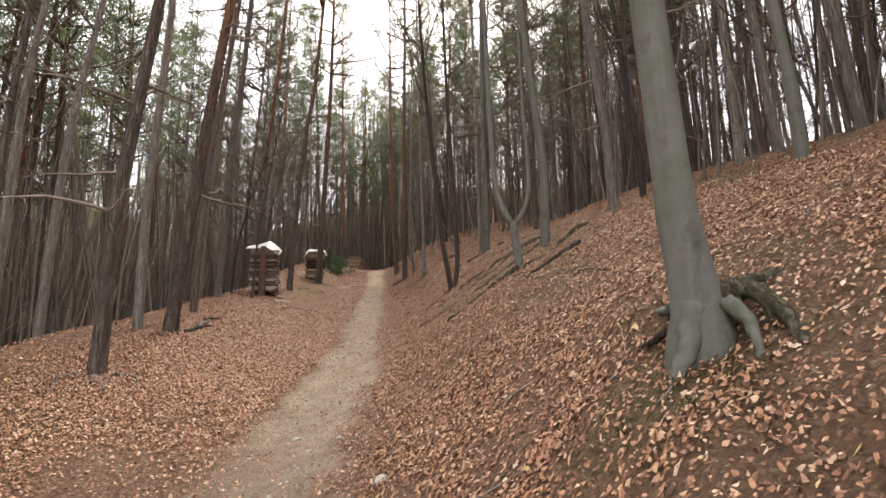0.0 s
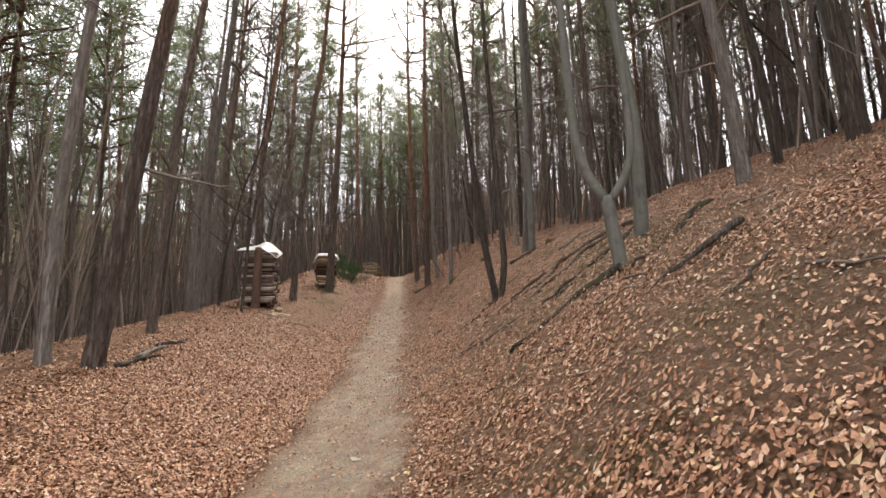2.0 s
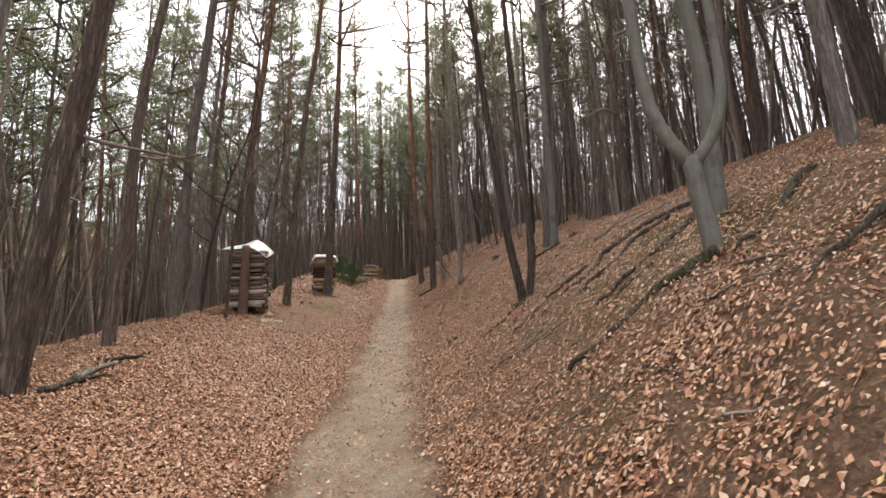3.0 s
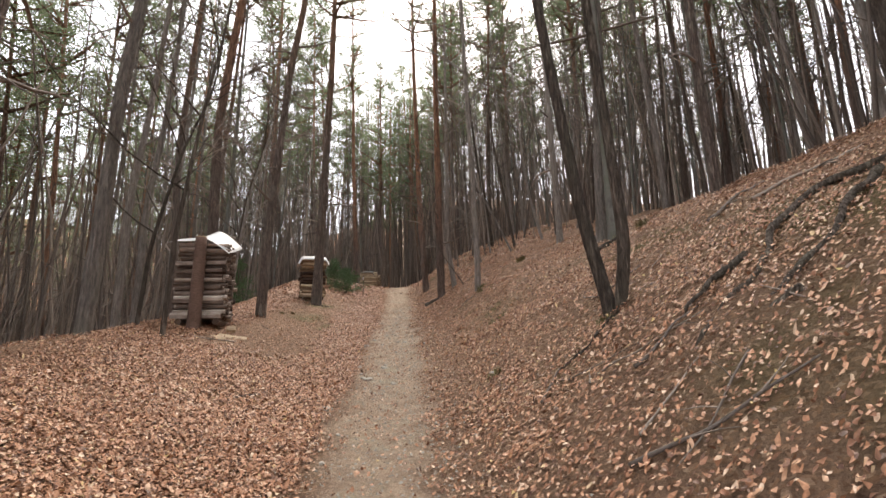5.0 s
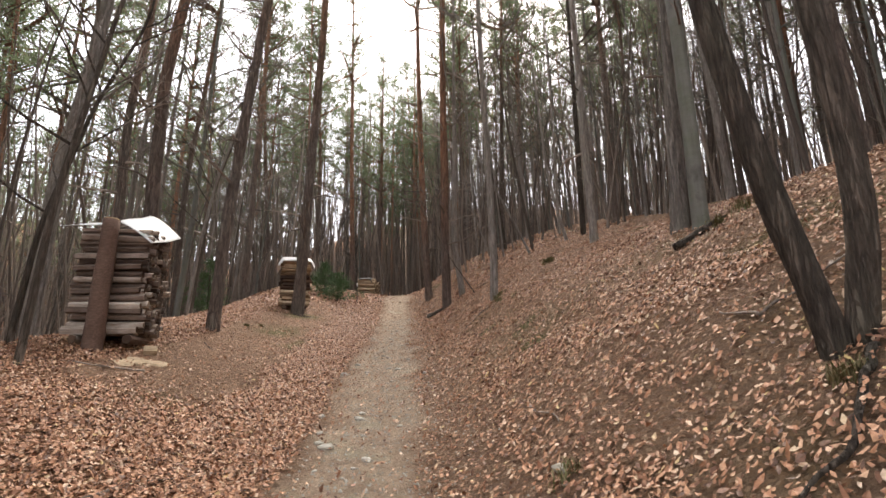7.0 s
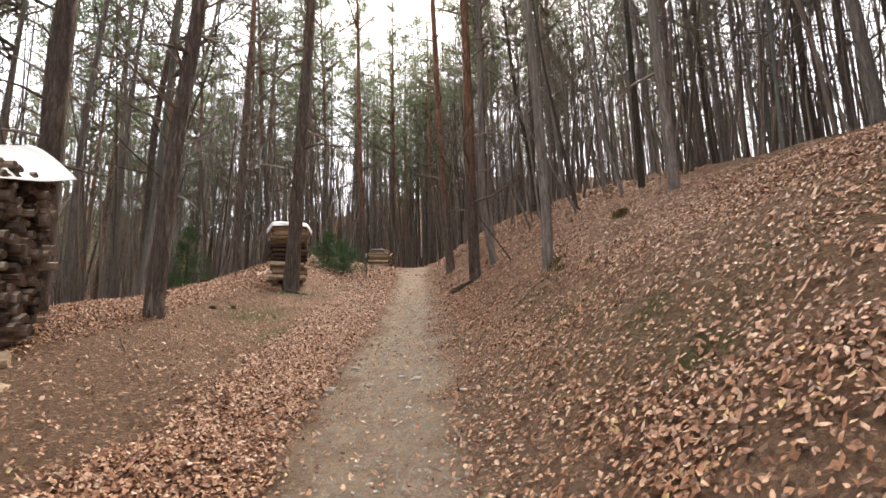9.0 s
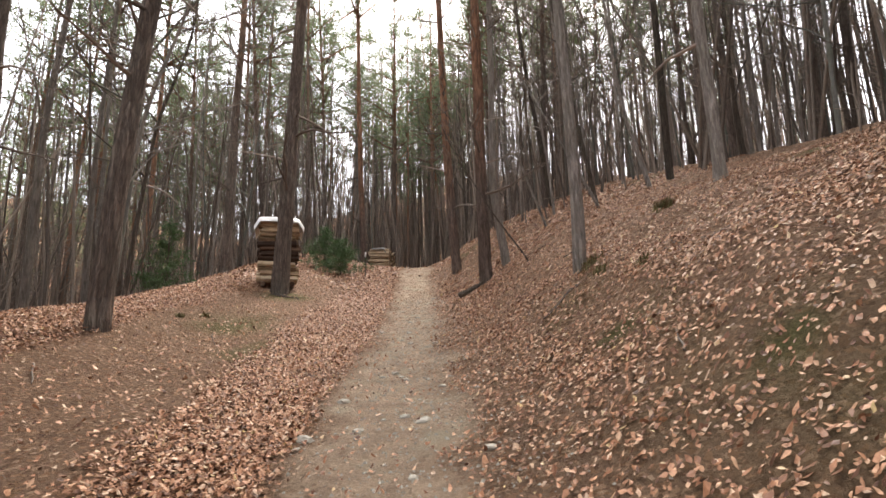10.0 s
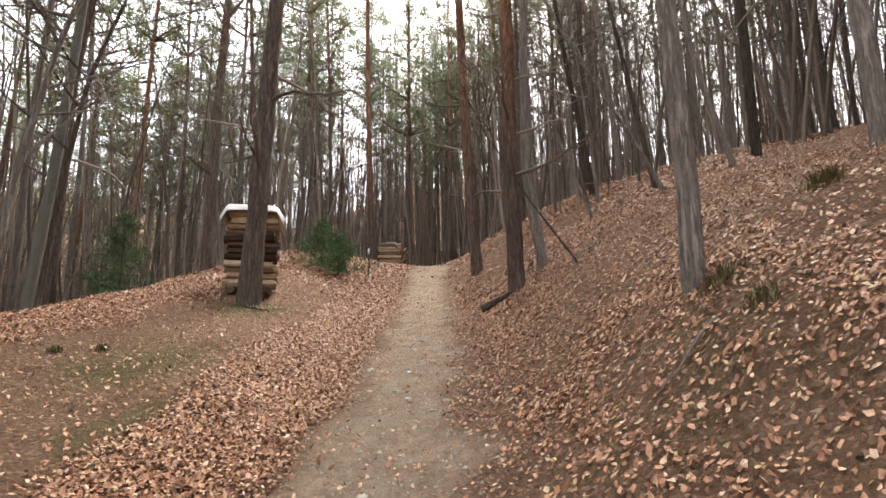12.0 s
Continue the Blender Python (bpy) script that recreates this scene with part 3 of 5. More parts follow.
def bare_limbs(thing, at, r0, H, branch_from, boughs, r, mat, twigs=True, subs=6, fine=4, sides=5):
    m, t = Mesh(), Mesh()
    for k in range(boughs):
        f = branch_from + (1 - branch_from) * (k + r.uniform(0, 1)) / boughs
        a = r.uniform(0, 2 * np.pi)
        L = (1.1 - f) * H * 0.32 * r.uniform(0.6, 1.2) + 0.5
        pts = limb(m, at(f * H), (np.cos(a), np.sin(a), r.uniform(0.4, 1.1)), L, r0 * 0.3 * (1.15 - f) + 0.008, r, -0.05, sides, 7, 0.13)
        for _ in range(subs):
            i = r.integers(2, 6)
            d = pts[i] - pts[i - 1]
            d /= np.linalg.norm(d)
            p2 = limb(t, pts[i], d + r.normal(size=3) * 0.5 + np.array([0, 0, 0.2]), L * 0.4, 0.012, r, -0.04, 3, 5, 0.16)
            for _ in range(fine):
                j = r.integers(1, 4)
                limb(t, p2[j], p2[j] - p2[j - 1] + r.normal(size=3) * 0.12, L * 0.18, 0.006, r, 0, 3, 3, 0.2)
    tagged(part("branchwork", m, mat, thing), kind="stuff")
    if t.n:
        tagged(part("twigwork", t, TWIG, thing), kind="stuff")


# ---- trees along the path, measured one by one ----
R_PINE = "tall pine with rough brown bark turning orange higher up"
G_TREE = "slender grey smooth-barked tree on the lip of the slope"
pine(-4.66, 7.05, 0.135, 33, [(2.2, 0.04), (3.5, 0.15), (5.8, 0.37)], seed=1, dead=8, root=0.9, label="pine with scaly peeling bark and bared roots beside the path")
pine(-5.25, 9.96, 0.17, 28, [(2.13, 0.21), (4.86, 0.47), (7.36, 0.74)], mat=PINE_BROWN, seed=2, dead=4, label=R_PINE)
broadleaf(-8.05, 10.3, 0.12, 38, [(2.8, 0.06), (4.9, 0.15), (8.0, 0.5)], seed=3, label=G_TREE)
broadleaf(-5.75, 9.75, 0.112, 36, [(2.5, -0.03), (5.56, 0.1)], seed=4, mat=GREY_BARK, label=G_TREE, H=19, branch_from=0.45)
pine(-6.03, 12.45, 0.118, 33, [(1.76, 0.04), (4.51, 0.19), (6.46, 0.44)], seed=5, dead=7)
pine(-6.82, 15.51, 0.15, 29, [(3.86, 0.12), (7.24, 0.38)], seed=6, dead=3, mat=GREY_BARK)
broadleaf(-5.98, 16.11, 0.052, 32, [(1.75, 0.07), (4.19, 0.37), (5.9, 0.63)], H=9, seed=7, mat=DARK_BARK, branch_from=0.25, boughs=10, label="thin crooked dark sapling with spreading bare branches")
pine(-6.08, 20.35, 0.15, 30, [(1.6, 0.06), (3.2, 0.18), (7.1, 0.5), (8.6, 0.78)], seed=8, dead=9)
pine(-6.2, 25.6, 0.225, 26, [(2.3, 0.09), (5.8, 0.23)], seed=9, dead=8, label="stout pine with deeply plated bark in front of a wood stack")
pine(-1.87, 25.8, 0.172, -2, [(1.67, -0.03), (5.05, -0.02)], mat=PINE_RED, seed=10, dead=8, label=R_PINE)
pine(-2.63, 29.46, 0.172, 2, [(3.25, -0.19), (7.06, -0.3)], seed=11, dead=8, mat=PINE_RED, label=R_PINE)
broadleaf(-0.78, 21.5, 0.102, -20, [(0.7, 0.03), (2.3, 0.0), (6, -0.1)], mat=GREY_BARK, seed=12, label="straight grey-brown young tree on the leafy bank", H=16)
pine(3.69, 10.56, 0.14, -34, [(2.0, -0.07), (2.6, -0.13)], seed=13, mat=GREY_BARK, label="stout pine with grey fissured bark on the bank")
broadleaf(2.23, 10.78, 0.125, -23, [(1.62, 0.06), (3.42, -0.1)], mat=BEECH, seed=14, label="smooth grey beech on the bank")
broadleaf(4.97, 6.68, 0.107, -37, [(1.22, -0.02), (2.41, -0.1)], seed=16, mat=BEECH)
pine(6.41, 7.32, 0.125, -41, [(1.19, -0.06), (2.22, -0.15)], seed=17, mat=GREY_BARK)
pine(6.2, 8.9, 0.125, -35, [(2.2, -0.1), (3.6, -0.17)], seed=18, mat=GREY_BARK)
broadleaf(5.67, 9.23, 0.1, -32, [(2.2, -0.01)], seed=19)
pine(5.05, 10.1, 0.165, -39, [(1.25, -0.03), (2.18, -0.08)], mat=DARK_BARK, seed=20, root=0.8, label="massive dark pine with spreading roots on the crest of the bank")
broadleaf(4.54, 11.07, 0.092, -33, [(1.55, -0.06), (2.94, -0.19)], mat=DARK_BARK, seed=21)
pine(1.8, 23.1, 0.125, -31, [(1.0, 0.0), (2.2, -0.03)], seed=22, mat=GREY_BARK, root=0.9)
broadleaf(1.54, 17.17, 0.125, -23, [(1.64, 0.03)], mat=BEECH, seed=24)
pine(3.17, 16.55, 0.12, -36, [(1.47, -0.03), (2.37, -0.03)], seed=25)
pine(1.45, 17.5, 0.17, -5, [(5.04, 0.3), (9.62, 0.3)], seed=26, mat=GREY_BARK)
broadleaf(-1.41, 26.14, 0.114, -5, [(1.64, -0.23), (4.85, -0.15)], seed=27)
pine(-6.95, 19.5, 0.165, 30, [(4.8, -0.06), (7.0, 0.17)], seed=28, mat=PINE_BROWN, label="stout pine with furrowed reddish bark behind a wood stack")
broadleaf(-9.62, 20.3, 0.13, 39, [(3.67, 0.02), (6.0, 0.26), (8.8, 0.45)], seed=29)
broadleaf(-9.29, 24.69, 0.105, 45, [(2.74, 0.18), (5.71, 0.3)], seed=30, mat=BEECH, branch_from=0.2)
pine(-9.9, 30.44, 0.19, 31, [(4.8, 0.04), (8.36, 0.14)], seed=31)
pine(-10.11, 25.96, 0.13, 38, [(4.9, -0.01), (7.87, 0.27)], seed=32)
LEANER = "thin bare sapling leaning over the bank"
broadleaf(0.71, 26.42, 0.05, -18, [(1.39, -0.61), (3.3, -1.52), (4.27, -1.91)], H=7, seed=41, mat=GREY_BARK, label=LEANER, boughs=6)
broadleaf(1.0, 27.84, 0.068, -17, [(1.91, -0.28), (4.35, -0.63)], H=10, seed=42, mat=DARK_BARK, label=LEANER, boughs=8)
broadleaf(0.34, 30.69, 0.1, -11, [(2.35, -0.29), (4.72, -0.61)], H=13, seed=43, mat=DARK_BARK)
broadleaf(-1.09, 24.57, 0.022, -9, [(0.57, -0.38), (0.9, -0.6), (1.8, -1.1)], H=3, seed=44, mat=DARK_BARK, label=LEANER, boughs=5, branch_from=0.5)
broadleaf(1.84, 26.36, 0.065, -25, [(1.63, -0.36), (2.66, -0.5)], H=10, seed=45, mat=GREY_BARK, label=LEANER, boughs=8)
broadleaf(2.51, 26.94, 0.11, -27, [(1.41, 0.01), (3.12, 0.04)], seed=46, mat=DARK_BARK)
broadleaf(-0.35, 27.3, 0.04, -10, [(1.2, -0.4), (2.8, -0.9)], H=6, seed=47, mat=GREY_BARK, label=LEANER, boughs=7)
broadleaf(0.1, 28.9, 0.045, -10, [(1.5, -0.1), (3.8, -0.3)], H=8, seed=48, mat=GREY_BARK, label=LEANER, boughs=8)
broadleaf(-7.14, 8.14, 0.09, 41, [(4.68, 0.05), (6.37, 0.2)], seed=51, label=G_TREE)
pine(-6.65, 7.26, 0.085, 43, [(4.23, 0.13), (5.73, 0.22)], seed=52)
broadleaf(-8.23, 18.86, 0.095, 38, [(2.69, 0.02), (4.69, 0.23), (7.04, 0.36)], seed=53, label=G_TREE)
pine(-9.12, 21.9, 0.15, 33, [(4.97, -0.21), (9.16, 0.03)], seed=54)
broadleaf(-10.65, 24.28, 0.1, 42, [(4.6, -0.03), (8.04, 0.18)], seed=55)
broadleaf(-10.82, 25.98, 0.085, 46, [(4.22, -0.08), (7.22, 0.02)], seed=56)
pine(-7.41, 38.7, 0.19, 14, [(5.5, -0.2)], seed=33, mat=PINE_RED)

GREEN_PINE = "bushy green pine standing beyond the wood stacks"
pine(-7.0, 44.5, 0.2, 10, [(6, 0.1)], H=19, seed=61, crown_from=0.4, label=GREEN_PINE)
pine(-5.2, 50.0, 0.2, 10, [(6, 0.1)], H=21, seed=62, crown_from=0.35, label=GREEN_PINE)
ARCHING = "thin bare hazel stem with long arching branches"
broadleaf(-7.1, 17.2, 0.05, 40, [(1.5, 0.1), (3.5, 0.5), (5.0, 1.0)], H=8, seed=63, mat=DARK_BARK, branch_from=0.2, boughs=14, label=ARCHING)
broadleaf(-8.0, 22.9, 0.06, 35, [(1.6, 0.12), (3.6, 0.4), (5.5, 0.9)], H=9, seed=64, mat=GREY_BARK, branch_from=0.2, boughs=14, label=ARCHING)
broadleaf(-8.6, 24.2, 0.055, 35, [(1.6, 0.1), (3.6, 0.3), (5.5, 0.8)], H=9, seed=65, mat=DARK_BARK, branch_from=0.2, boughs=14, label=ARCHING)


def twin_tree():
    """Two leaning dark stems from one mossy foot."""
    r = np.random.default_rng(77)
    x, y = 0.28, 13.36
    thing = tagged(new("twin_stemmed_tree"), "dark furrowed tree with two leaning stems on the bank", "tree", "bare trees of the wood")
    thing.location = (x, y, height(x, y))
    for bends, dx, r0, H in ([(0.75, -0.17), (1.86, -0.32), (3.4, -0.49), (6.0, -0.74)], -0.03, 0.068, 13.0), ([(0.67, 0.12), (1.6, 0.07), (2.5, 0.02), (5.0, -0.1)], 0.05, 0.062, 14.0):
        at0 = trunk_axis(bends, -27, H, r)
        shift = np.array([dx * 0.89, -dx * 0.45, 0])

        def at(h, at0=at0, shift=shift):
            return at0(h) + shift

        pts, hs = trunk_points(at, H, 40)
        m = Mesh()
        m.tube(pts, taper(r0, hs, H), 18, 0.08, 0.5, 4, seed=dx * 20)
        part("stem", m, DARK_BARK, thing)
        bare_limbs(thing, at, r0, H, 0.35, 12, r, DARK_BARK)
    return thing


twin_tree()


def forked_tree():
    """A small beech whose stem parts in two a metre up."""
    r = np.random.default_rng(78)
    x, y = 1.42, 9.42
    thing = tagged(new("forked_tree"), "small grey beech whose stem forks low down", "tree", "bare trees of the wood")
    thing.location = (x, y, height(x, y))
    c, s = np.cos(radians(-21)), np.sin(radians(-21))

    def line(rows):
        return np.array([(o * c, o * s, h) for h, o in rows])

    m = Mesh()
    m.tube(spline(line([(-0.3, 0.05), (0, 0.04), (0.45, -0.02), (0.9, -0.06)]), 14), np.linspace(0.088, 0.076, 14), 16, 0.08, 0.4, 4)
    part("stem", m, BEECH, thing)
    m = Mesh()
    m.tube(spline(line([(0.82, -0.05), (1.0, -0.2), (1.25, -0.33), (1.7, -0.4), (2.4, -0.42), (3.3, -0.45), (6, -0.5), (10, -0.45)]), 40), np.linspace(0.066, 0.025, 40), 14, 0.07)
    part("arm", m, BEECH, thing)
    m = Mesh()
    m.tube(spline(line([(0.82, -0.05), (0.95, 0.07), (1.12, 0.2), (1.45, 0.27), (2.0, 0.27), (3.2, 0.22), (5, 0.2)]), 30), np.linspace(0.054, 0.016, 30), 12, 0.07)
    part("arm", m, BEECH, thing)

    def at(h):
        return np.array([-0.45 * c, -0.45 * s, h])

    bare_limbs(thing, at, 0.06, 10, 0.4, 10, r, BEECH)


forked_tree()


def big_beech():
    """The smooth beech close to the path, on stilted roots."""
    r = np.random.default_rng(79)
    x, y = 1.56, 3.12
    thing = tagged(new("beech_tree"), "smooth grey beech standing on exposed mossy roots", "tree", "bare trees of the wood")
    thing.location = (x, y, height(x, y))
    at = trunk_axis([(0.35, 0.0), (0.6, -0.06), (1.5, -0.1), (2.4, -0.13), (5, -0.2)], -26, 20, r)
    pts, hs = trunk_points(at, 20, 60)
    m = Mesh()
    rad = taper(0.116, hs, 20) * (1 + 0.55 * np.exp(-np.clip(hs, 0, 9) / 0.35))
    m.tube(pts, rad, 28, 0.06, 0.3, 3, seed=2.0)
    part("trunk", m, BEECH, thing)
    bare_limbs(thing, at, 0.15, 20, 0.35, 16, r, BEECH)
    roots = (((1.62, 3.1), (1.82, 3.0), (1.86, 2.78), (1.79, 2.5), 0.078, 0.24, MOSSY_BARK, "thick mossy brown root arching from the trunk"),
             ((1.52, 3.06), (1.42, 3.0), (1.34, 2.98), (1.26, 2.96), 0.085, 0.26, BEECH, "smooth grey buttress root"),
             ((1.5, 3.2), (1.42, 3.4), (1.34, 3.6), (1.27, 3.78), 0.035, 0.14, DARK_BARK, "thin dark root"),
             ((1.66, 2.96), (1.68, 2.84), (1.64, 2.74), (1.6, 2.66), 0.05, 0.2, BEECH, "short grey root"),
             ((1.75, 3.18), (1.95, 3.26), (2.15, 3.3), (2.3, 3.25), 0.06, 0.16, MOSSY_BARK, "mossy root running into the bank"),
             ((1.84, 2.9), (1.8, 2.86), (1.8, 2.8), (1.77, 2.76), 0.024, 0.1, MOSSY_BARK, "thin root hanging under the arch"),
             ((1.6, 3.3), (1.62, 3.5), (1.56, 3.7), (1.6, 3.9), 0.06, 0.2, BEECH, "grey root"))
    for *way, r0, lift, mat, label in roots:
        xy = spline(way, 22)
        f = np.linspace(0, 1, 22)
        g = np.array([height(a, b) for a, b in xy]) - height(x, y)
        up = g + lift * (1 - f) ** 1.5 + 0.02 - 0.09 * f ** 3
        bend = 0.03 * np.stack([fbm(f * 3, f + r0 * 40, 1.0, 12), fbm(f * 3, f + r0 * 60, 1.0, 14), 0.6 * fbm(f * 4, f + r0 * 80, 1.0, 16)], 1)
        m = Mesh()
        m.tube(np.column_stack([xy[:, 0] - x, xy[:, 1] - y, up]) + bend, r0 * (1.15 - 0.85 * f ** 0.7), 14, 0.2, seed=r0 * 30)
        part("root", m, mat, thing, label)


big_beech()

# ---- wood stacks ----
def log_mesh(name, length, radius, split, r, mat, end):
    """A log with bark sides and sawn ends; split ones are wedges."""
    bm = bmesh.new()
    n = 10 if not split else 5
    ring = []
    for k in range(n):
        a = 2 * math.pi * k / n
        q = radius * (1 + r.uniform(-0.12, 0.12))
        ring.append((q * math.cos(a), q * math.sin(a)))
    rows = [[bm.verts.new((sx * length / 2, p[0] * f, p[1] * f)) for p in ring] for sx, f in ((-1, 0.94), (-0.97, 1.0), (0, 1.03), (0.97, 1.0), (1, 0.94))]
    for ra, rb in zip(rows, rows[1:]):
        for k in range(n):
            bm.faces.new((ra[k], ra[(k + 1) % n], rb[(k + 1) % n], rb[k]))
    ends = [bm.faces.new(rows[0][::-1]), bm.faces.new(rows[-1])]
    bmesh.ops.recalc_face_normals(bm, faces=bm.faces)
    for f in ends:
        f.material_index = 1
    me = bpy.data.meshes.new(name)
    bm.to_mesh(me)
    bm.free()
    me.materials.append(mat)
    me.materials.append(end)
    return me


def wood_stack(x, y, rz, width, depth, tall, label, seed, mats, rad=0.058, z=None, lean=0.0, bands=()):
    """Logs laid side by side, course on course."""
    r = random.Random(seed)
    thing = tagged(new("wood_stack"), label, "woodpile", "wood stacks along the path")
    thing.matrix_basis = pose(x, y, height(x, y) if z is None else z, 0, lean, rz)
    kinds = [[log_mesh("log", width, rad, s, r, m, LOG_END_RECESS) for s in (False, True, True)] for m in mats]
    for k in (-1, 1):
        part("bearer", log_mesh("bearer", depth * 1.05, 0.06, False, r, LOG_BARK, LOG_END_RECESS), None, thing, m=pose(k * width * 0.36, 0, 0.03, 0, 0, 90))
    zz, row = 0.09 + rad, 0
    while zz < tall:
        yy = -depth / 2 + rad + (rad * 0.5 if row % 2 else 0)
        mat = kinds[min(int(zz / tall * len(kinds)), len(kinds) - 1)]
        back = r.choice((0, 0, 0.03, 0.07)) if row else 0
        while yy < depth / 2 - rad * 0.3:
            q = r.uniform(0.72, 1.2)
            part("log", r.choice(mat), None, thing, m=pose(r.uniform(-0.045, 0.045), yy + back + r.uniform(-0.015, 0.015), zz + r.uniform(-0.01, 0.01), r.uniform(0, 360), r.uniform(-2.5, 2.5), r.uniform(-2.5, 2.5)) @ Matrix.Diagonal((r.uniform(0.9, 1.05), q, q * r.uniform(0.75, 1), 1)))
            yy += rad * 2.05
        zz += rad * r.uniform(1.55, 1.95)
        row += 1
    return thing


S1X, S1Y, S1R = -6.27, 17.97, 13
wood_stack(S1X, S1Y, S1R, 0.9, 0.92, 1.52, "tall narrow stack of weathered round firewood logs", 5, [LOG_BARK], 0.048)
S1Z = height(S1X, S1Y)


def stack_posts():
    for dx, dy, h, label in ((-0.02, -0.62, 1.6, "thick brown post with a fresh-cut top before a wood stack"), (0.05, 0.6, 1.3, "brown post behind a wood stack")):
        thing = tagged(new("support_post"), label, "post", "posts of the wood stack")
        p = pose(S1X, S1Y, 0, 0, 0, S1R) @ Vector((dx, dy, 0))
        g = height(p.x, p.y)
        thing.location = (p.x, p.y, g)
        top = S1Z + h - g
        m = Mesh()
        m.tube([(0.03 * k / 12, 0, -0.3 + (top + 0.3) * k / 12) for k in range(13)], np.linspace(0.125, 0.1, 13), 14, 0.06)
        part("shaft", m, POST, thing)
        m = Mesh()
        m.tube([(0.03, 0, top), (0.03, 0, top + 0.012)], [0.097, 0.09], 14)
        part("cut_top", m, CUT, thing, "pale sawn top")


stack_posts()


def curved_sheet(name, rows, thick, mat, thing):
    """A thin bent sheet: rows of points, given thickness."""
    rows = np.asarray(rows, float)
    a, b = rows.shape[:2]
    up = np.array([0, 0, thick])
    verts = np.concatenate([rows.reshape(-1, 3), (rows - up).reshape(-1, 3)])
    off = a * b
    tris = []
    for i in range(a - 1):
        for j in range(b - 1):
            p, q, s, t = i * b + j, i * b + j + 1, (i + 1) * b + j + 1, (i + 1) * b + j
            tris += [(p, q, s), (p, s, t), (p + off, s + off, q + off), (p + off, t + off, s + off)]
    rim = [j for j in range(b)] + [i * b + b - 1 for i in range(1, a)] + [(a - 1) * b + j for j in range(b - 2, -1, -1)] + [i * b for i in range(a - 2, 0, -1)]
    for k, p in enumerate(rim):
        q = rim[(k + 1) % len(rim)]
        tris += [(p, p + off, q + off), (p, q + off, q)]
    m = Mesh()
    m.add(verts, tris)
    return part(name, m, mat, thing)


def stack_roof():
    thing = tagged(new("stack_roof"), "bent pale metal sheet roofing a wood stack", "roof")
    thing.matrix_basis = pose(S1X, S1Y, S1Z + 1.55, 0, 0, S1R)
    rows = []
    for j in range(15):
        f = j / 14
        row = []
        for i in range(21):
            xx = -0.62 + 1.1 * i / 20
            if xx < 0.05:
                z = 0.0 - 0.1 * (0.05 - xx) / 0.77 + 0.015 * math.sin(xx * 9)
            else:
                z = -0.3 * ((xx - 0.05) / 0.43) ** 1.3
            rise = (0.42 * f - 0.04) * (0.7 + 0.3 * math.exp(-((xx - 0.1) / 0.4) ** 2))
            row.append((xx + 0.1 * f * max(0, xx), -0.5 + 1.08 * f, z + rise + 0.1 + 0.012 * math.sin(f * 6 + xx * 3)))
        rows.append(row)
    curved_sheet("sheet", rows, 0.006, SHEET, thing)


stack_roof()

S2X, S2Y, S2R = -6.62, 26.5, 22
# the middle courses are dark logs: recess shade put into their colour
wood_stack(S2X, S2Y, S2R, 0.84, 0.85, 1.5, "stack of pale split firewood logs, middle dark as recess shade, under a white tarp", 8, [LOG_SPLIT, LOG_END_RECESS, LOG_SPLIT], 0.065)


def draped_tarp(x, y, z, rz, w, d, label, seed, tip=0.0, mat=None):
    thing = tagged(new("tarp"), label, "tarp")
    thing.matrix_basis = pose(x, y, z, 0, tip, rz)
    rows = []
    for j in range(25):
        yy = (-0.62 + 1.24 * j / 24) * d
        row = []
        for i in range(25):
            xx = (-0.64 + 1.28 * i / 24) * w
            drop = 0.2 * max(0, abs(xx) / w - 0.47) / 0.17 + (0.12 if yy < 0 else 0.14) * max(0, abs(yy) / d - 0.47) / 0.15
            wob = 0.03 * noise.noise(Vector((xx * 4, yy * 4, seed)))
            row.append((xx * (1 - 0.25 * drop), yy * (1 - 0.25 * drop), 0.05 - drop * (1 + 8 * wob) + wob - 0.04 * abs(xx)))
        rows.append(row)
    curved_sheet("cloth", rows, 0.004, mat or TARP, thing)


draped_tarp(S2X, S2Y, height(S2X, S2Y) + 1.5, S2R, 0.9, 0.88, "crumpled white tarp draped over a wood stack", 3.0)

S3X, S3Y = -6.8, 40.0
wood_stack(S3X, S3Y, -8, 1.05, 1.3, 1.05, "low stack of brown round logs by the path", 12, [LOG_SPLIT], 0.075, lean=4)
draped_tarp(S3X, S3Y, height(S3X, S3Y) + 1.06, -8, 0.7, 1.2, "dull dark cover lying on a wood stack", 6.0, mat=DARK_COVER)
S4X, S4Y = -18.0, 23.8
wood_stack(S4X, S4Y, 25, 1.2, 0.9, 0.95, "small dark wood stack below the path", 14, [LOG_END_RECESS], 0.07)
draped_tarp(S4X, S4Y, height(S4X, S4Y) + 0.98, 25, 1.2, 0.9, "white tarp over a small wood stack", 9.0)


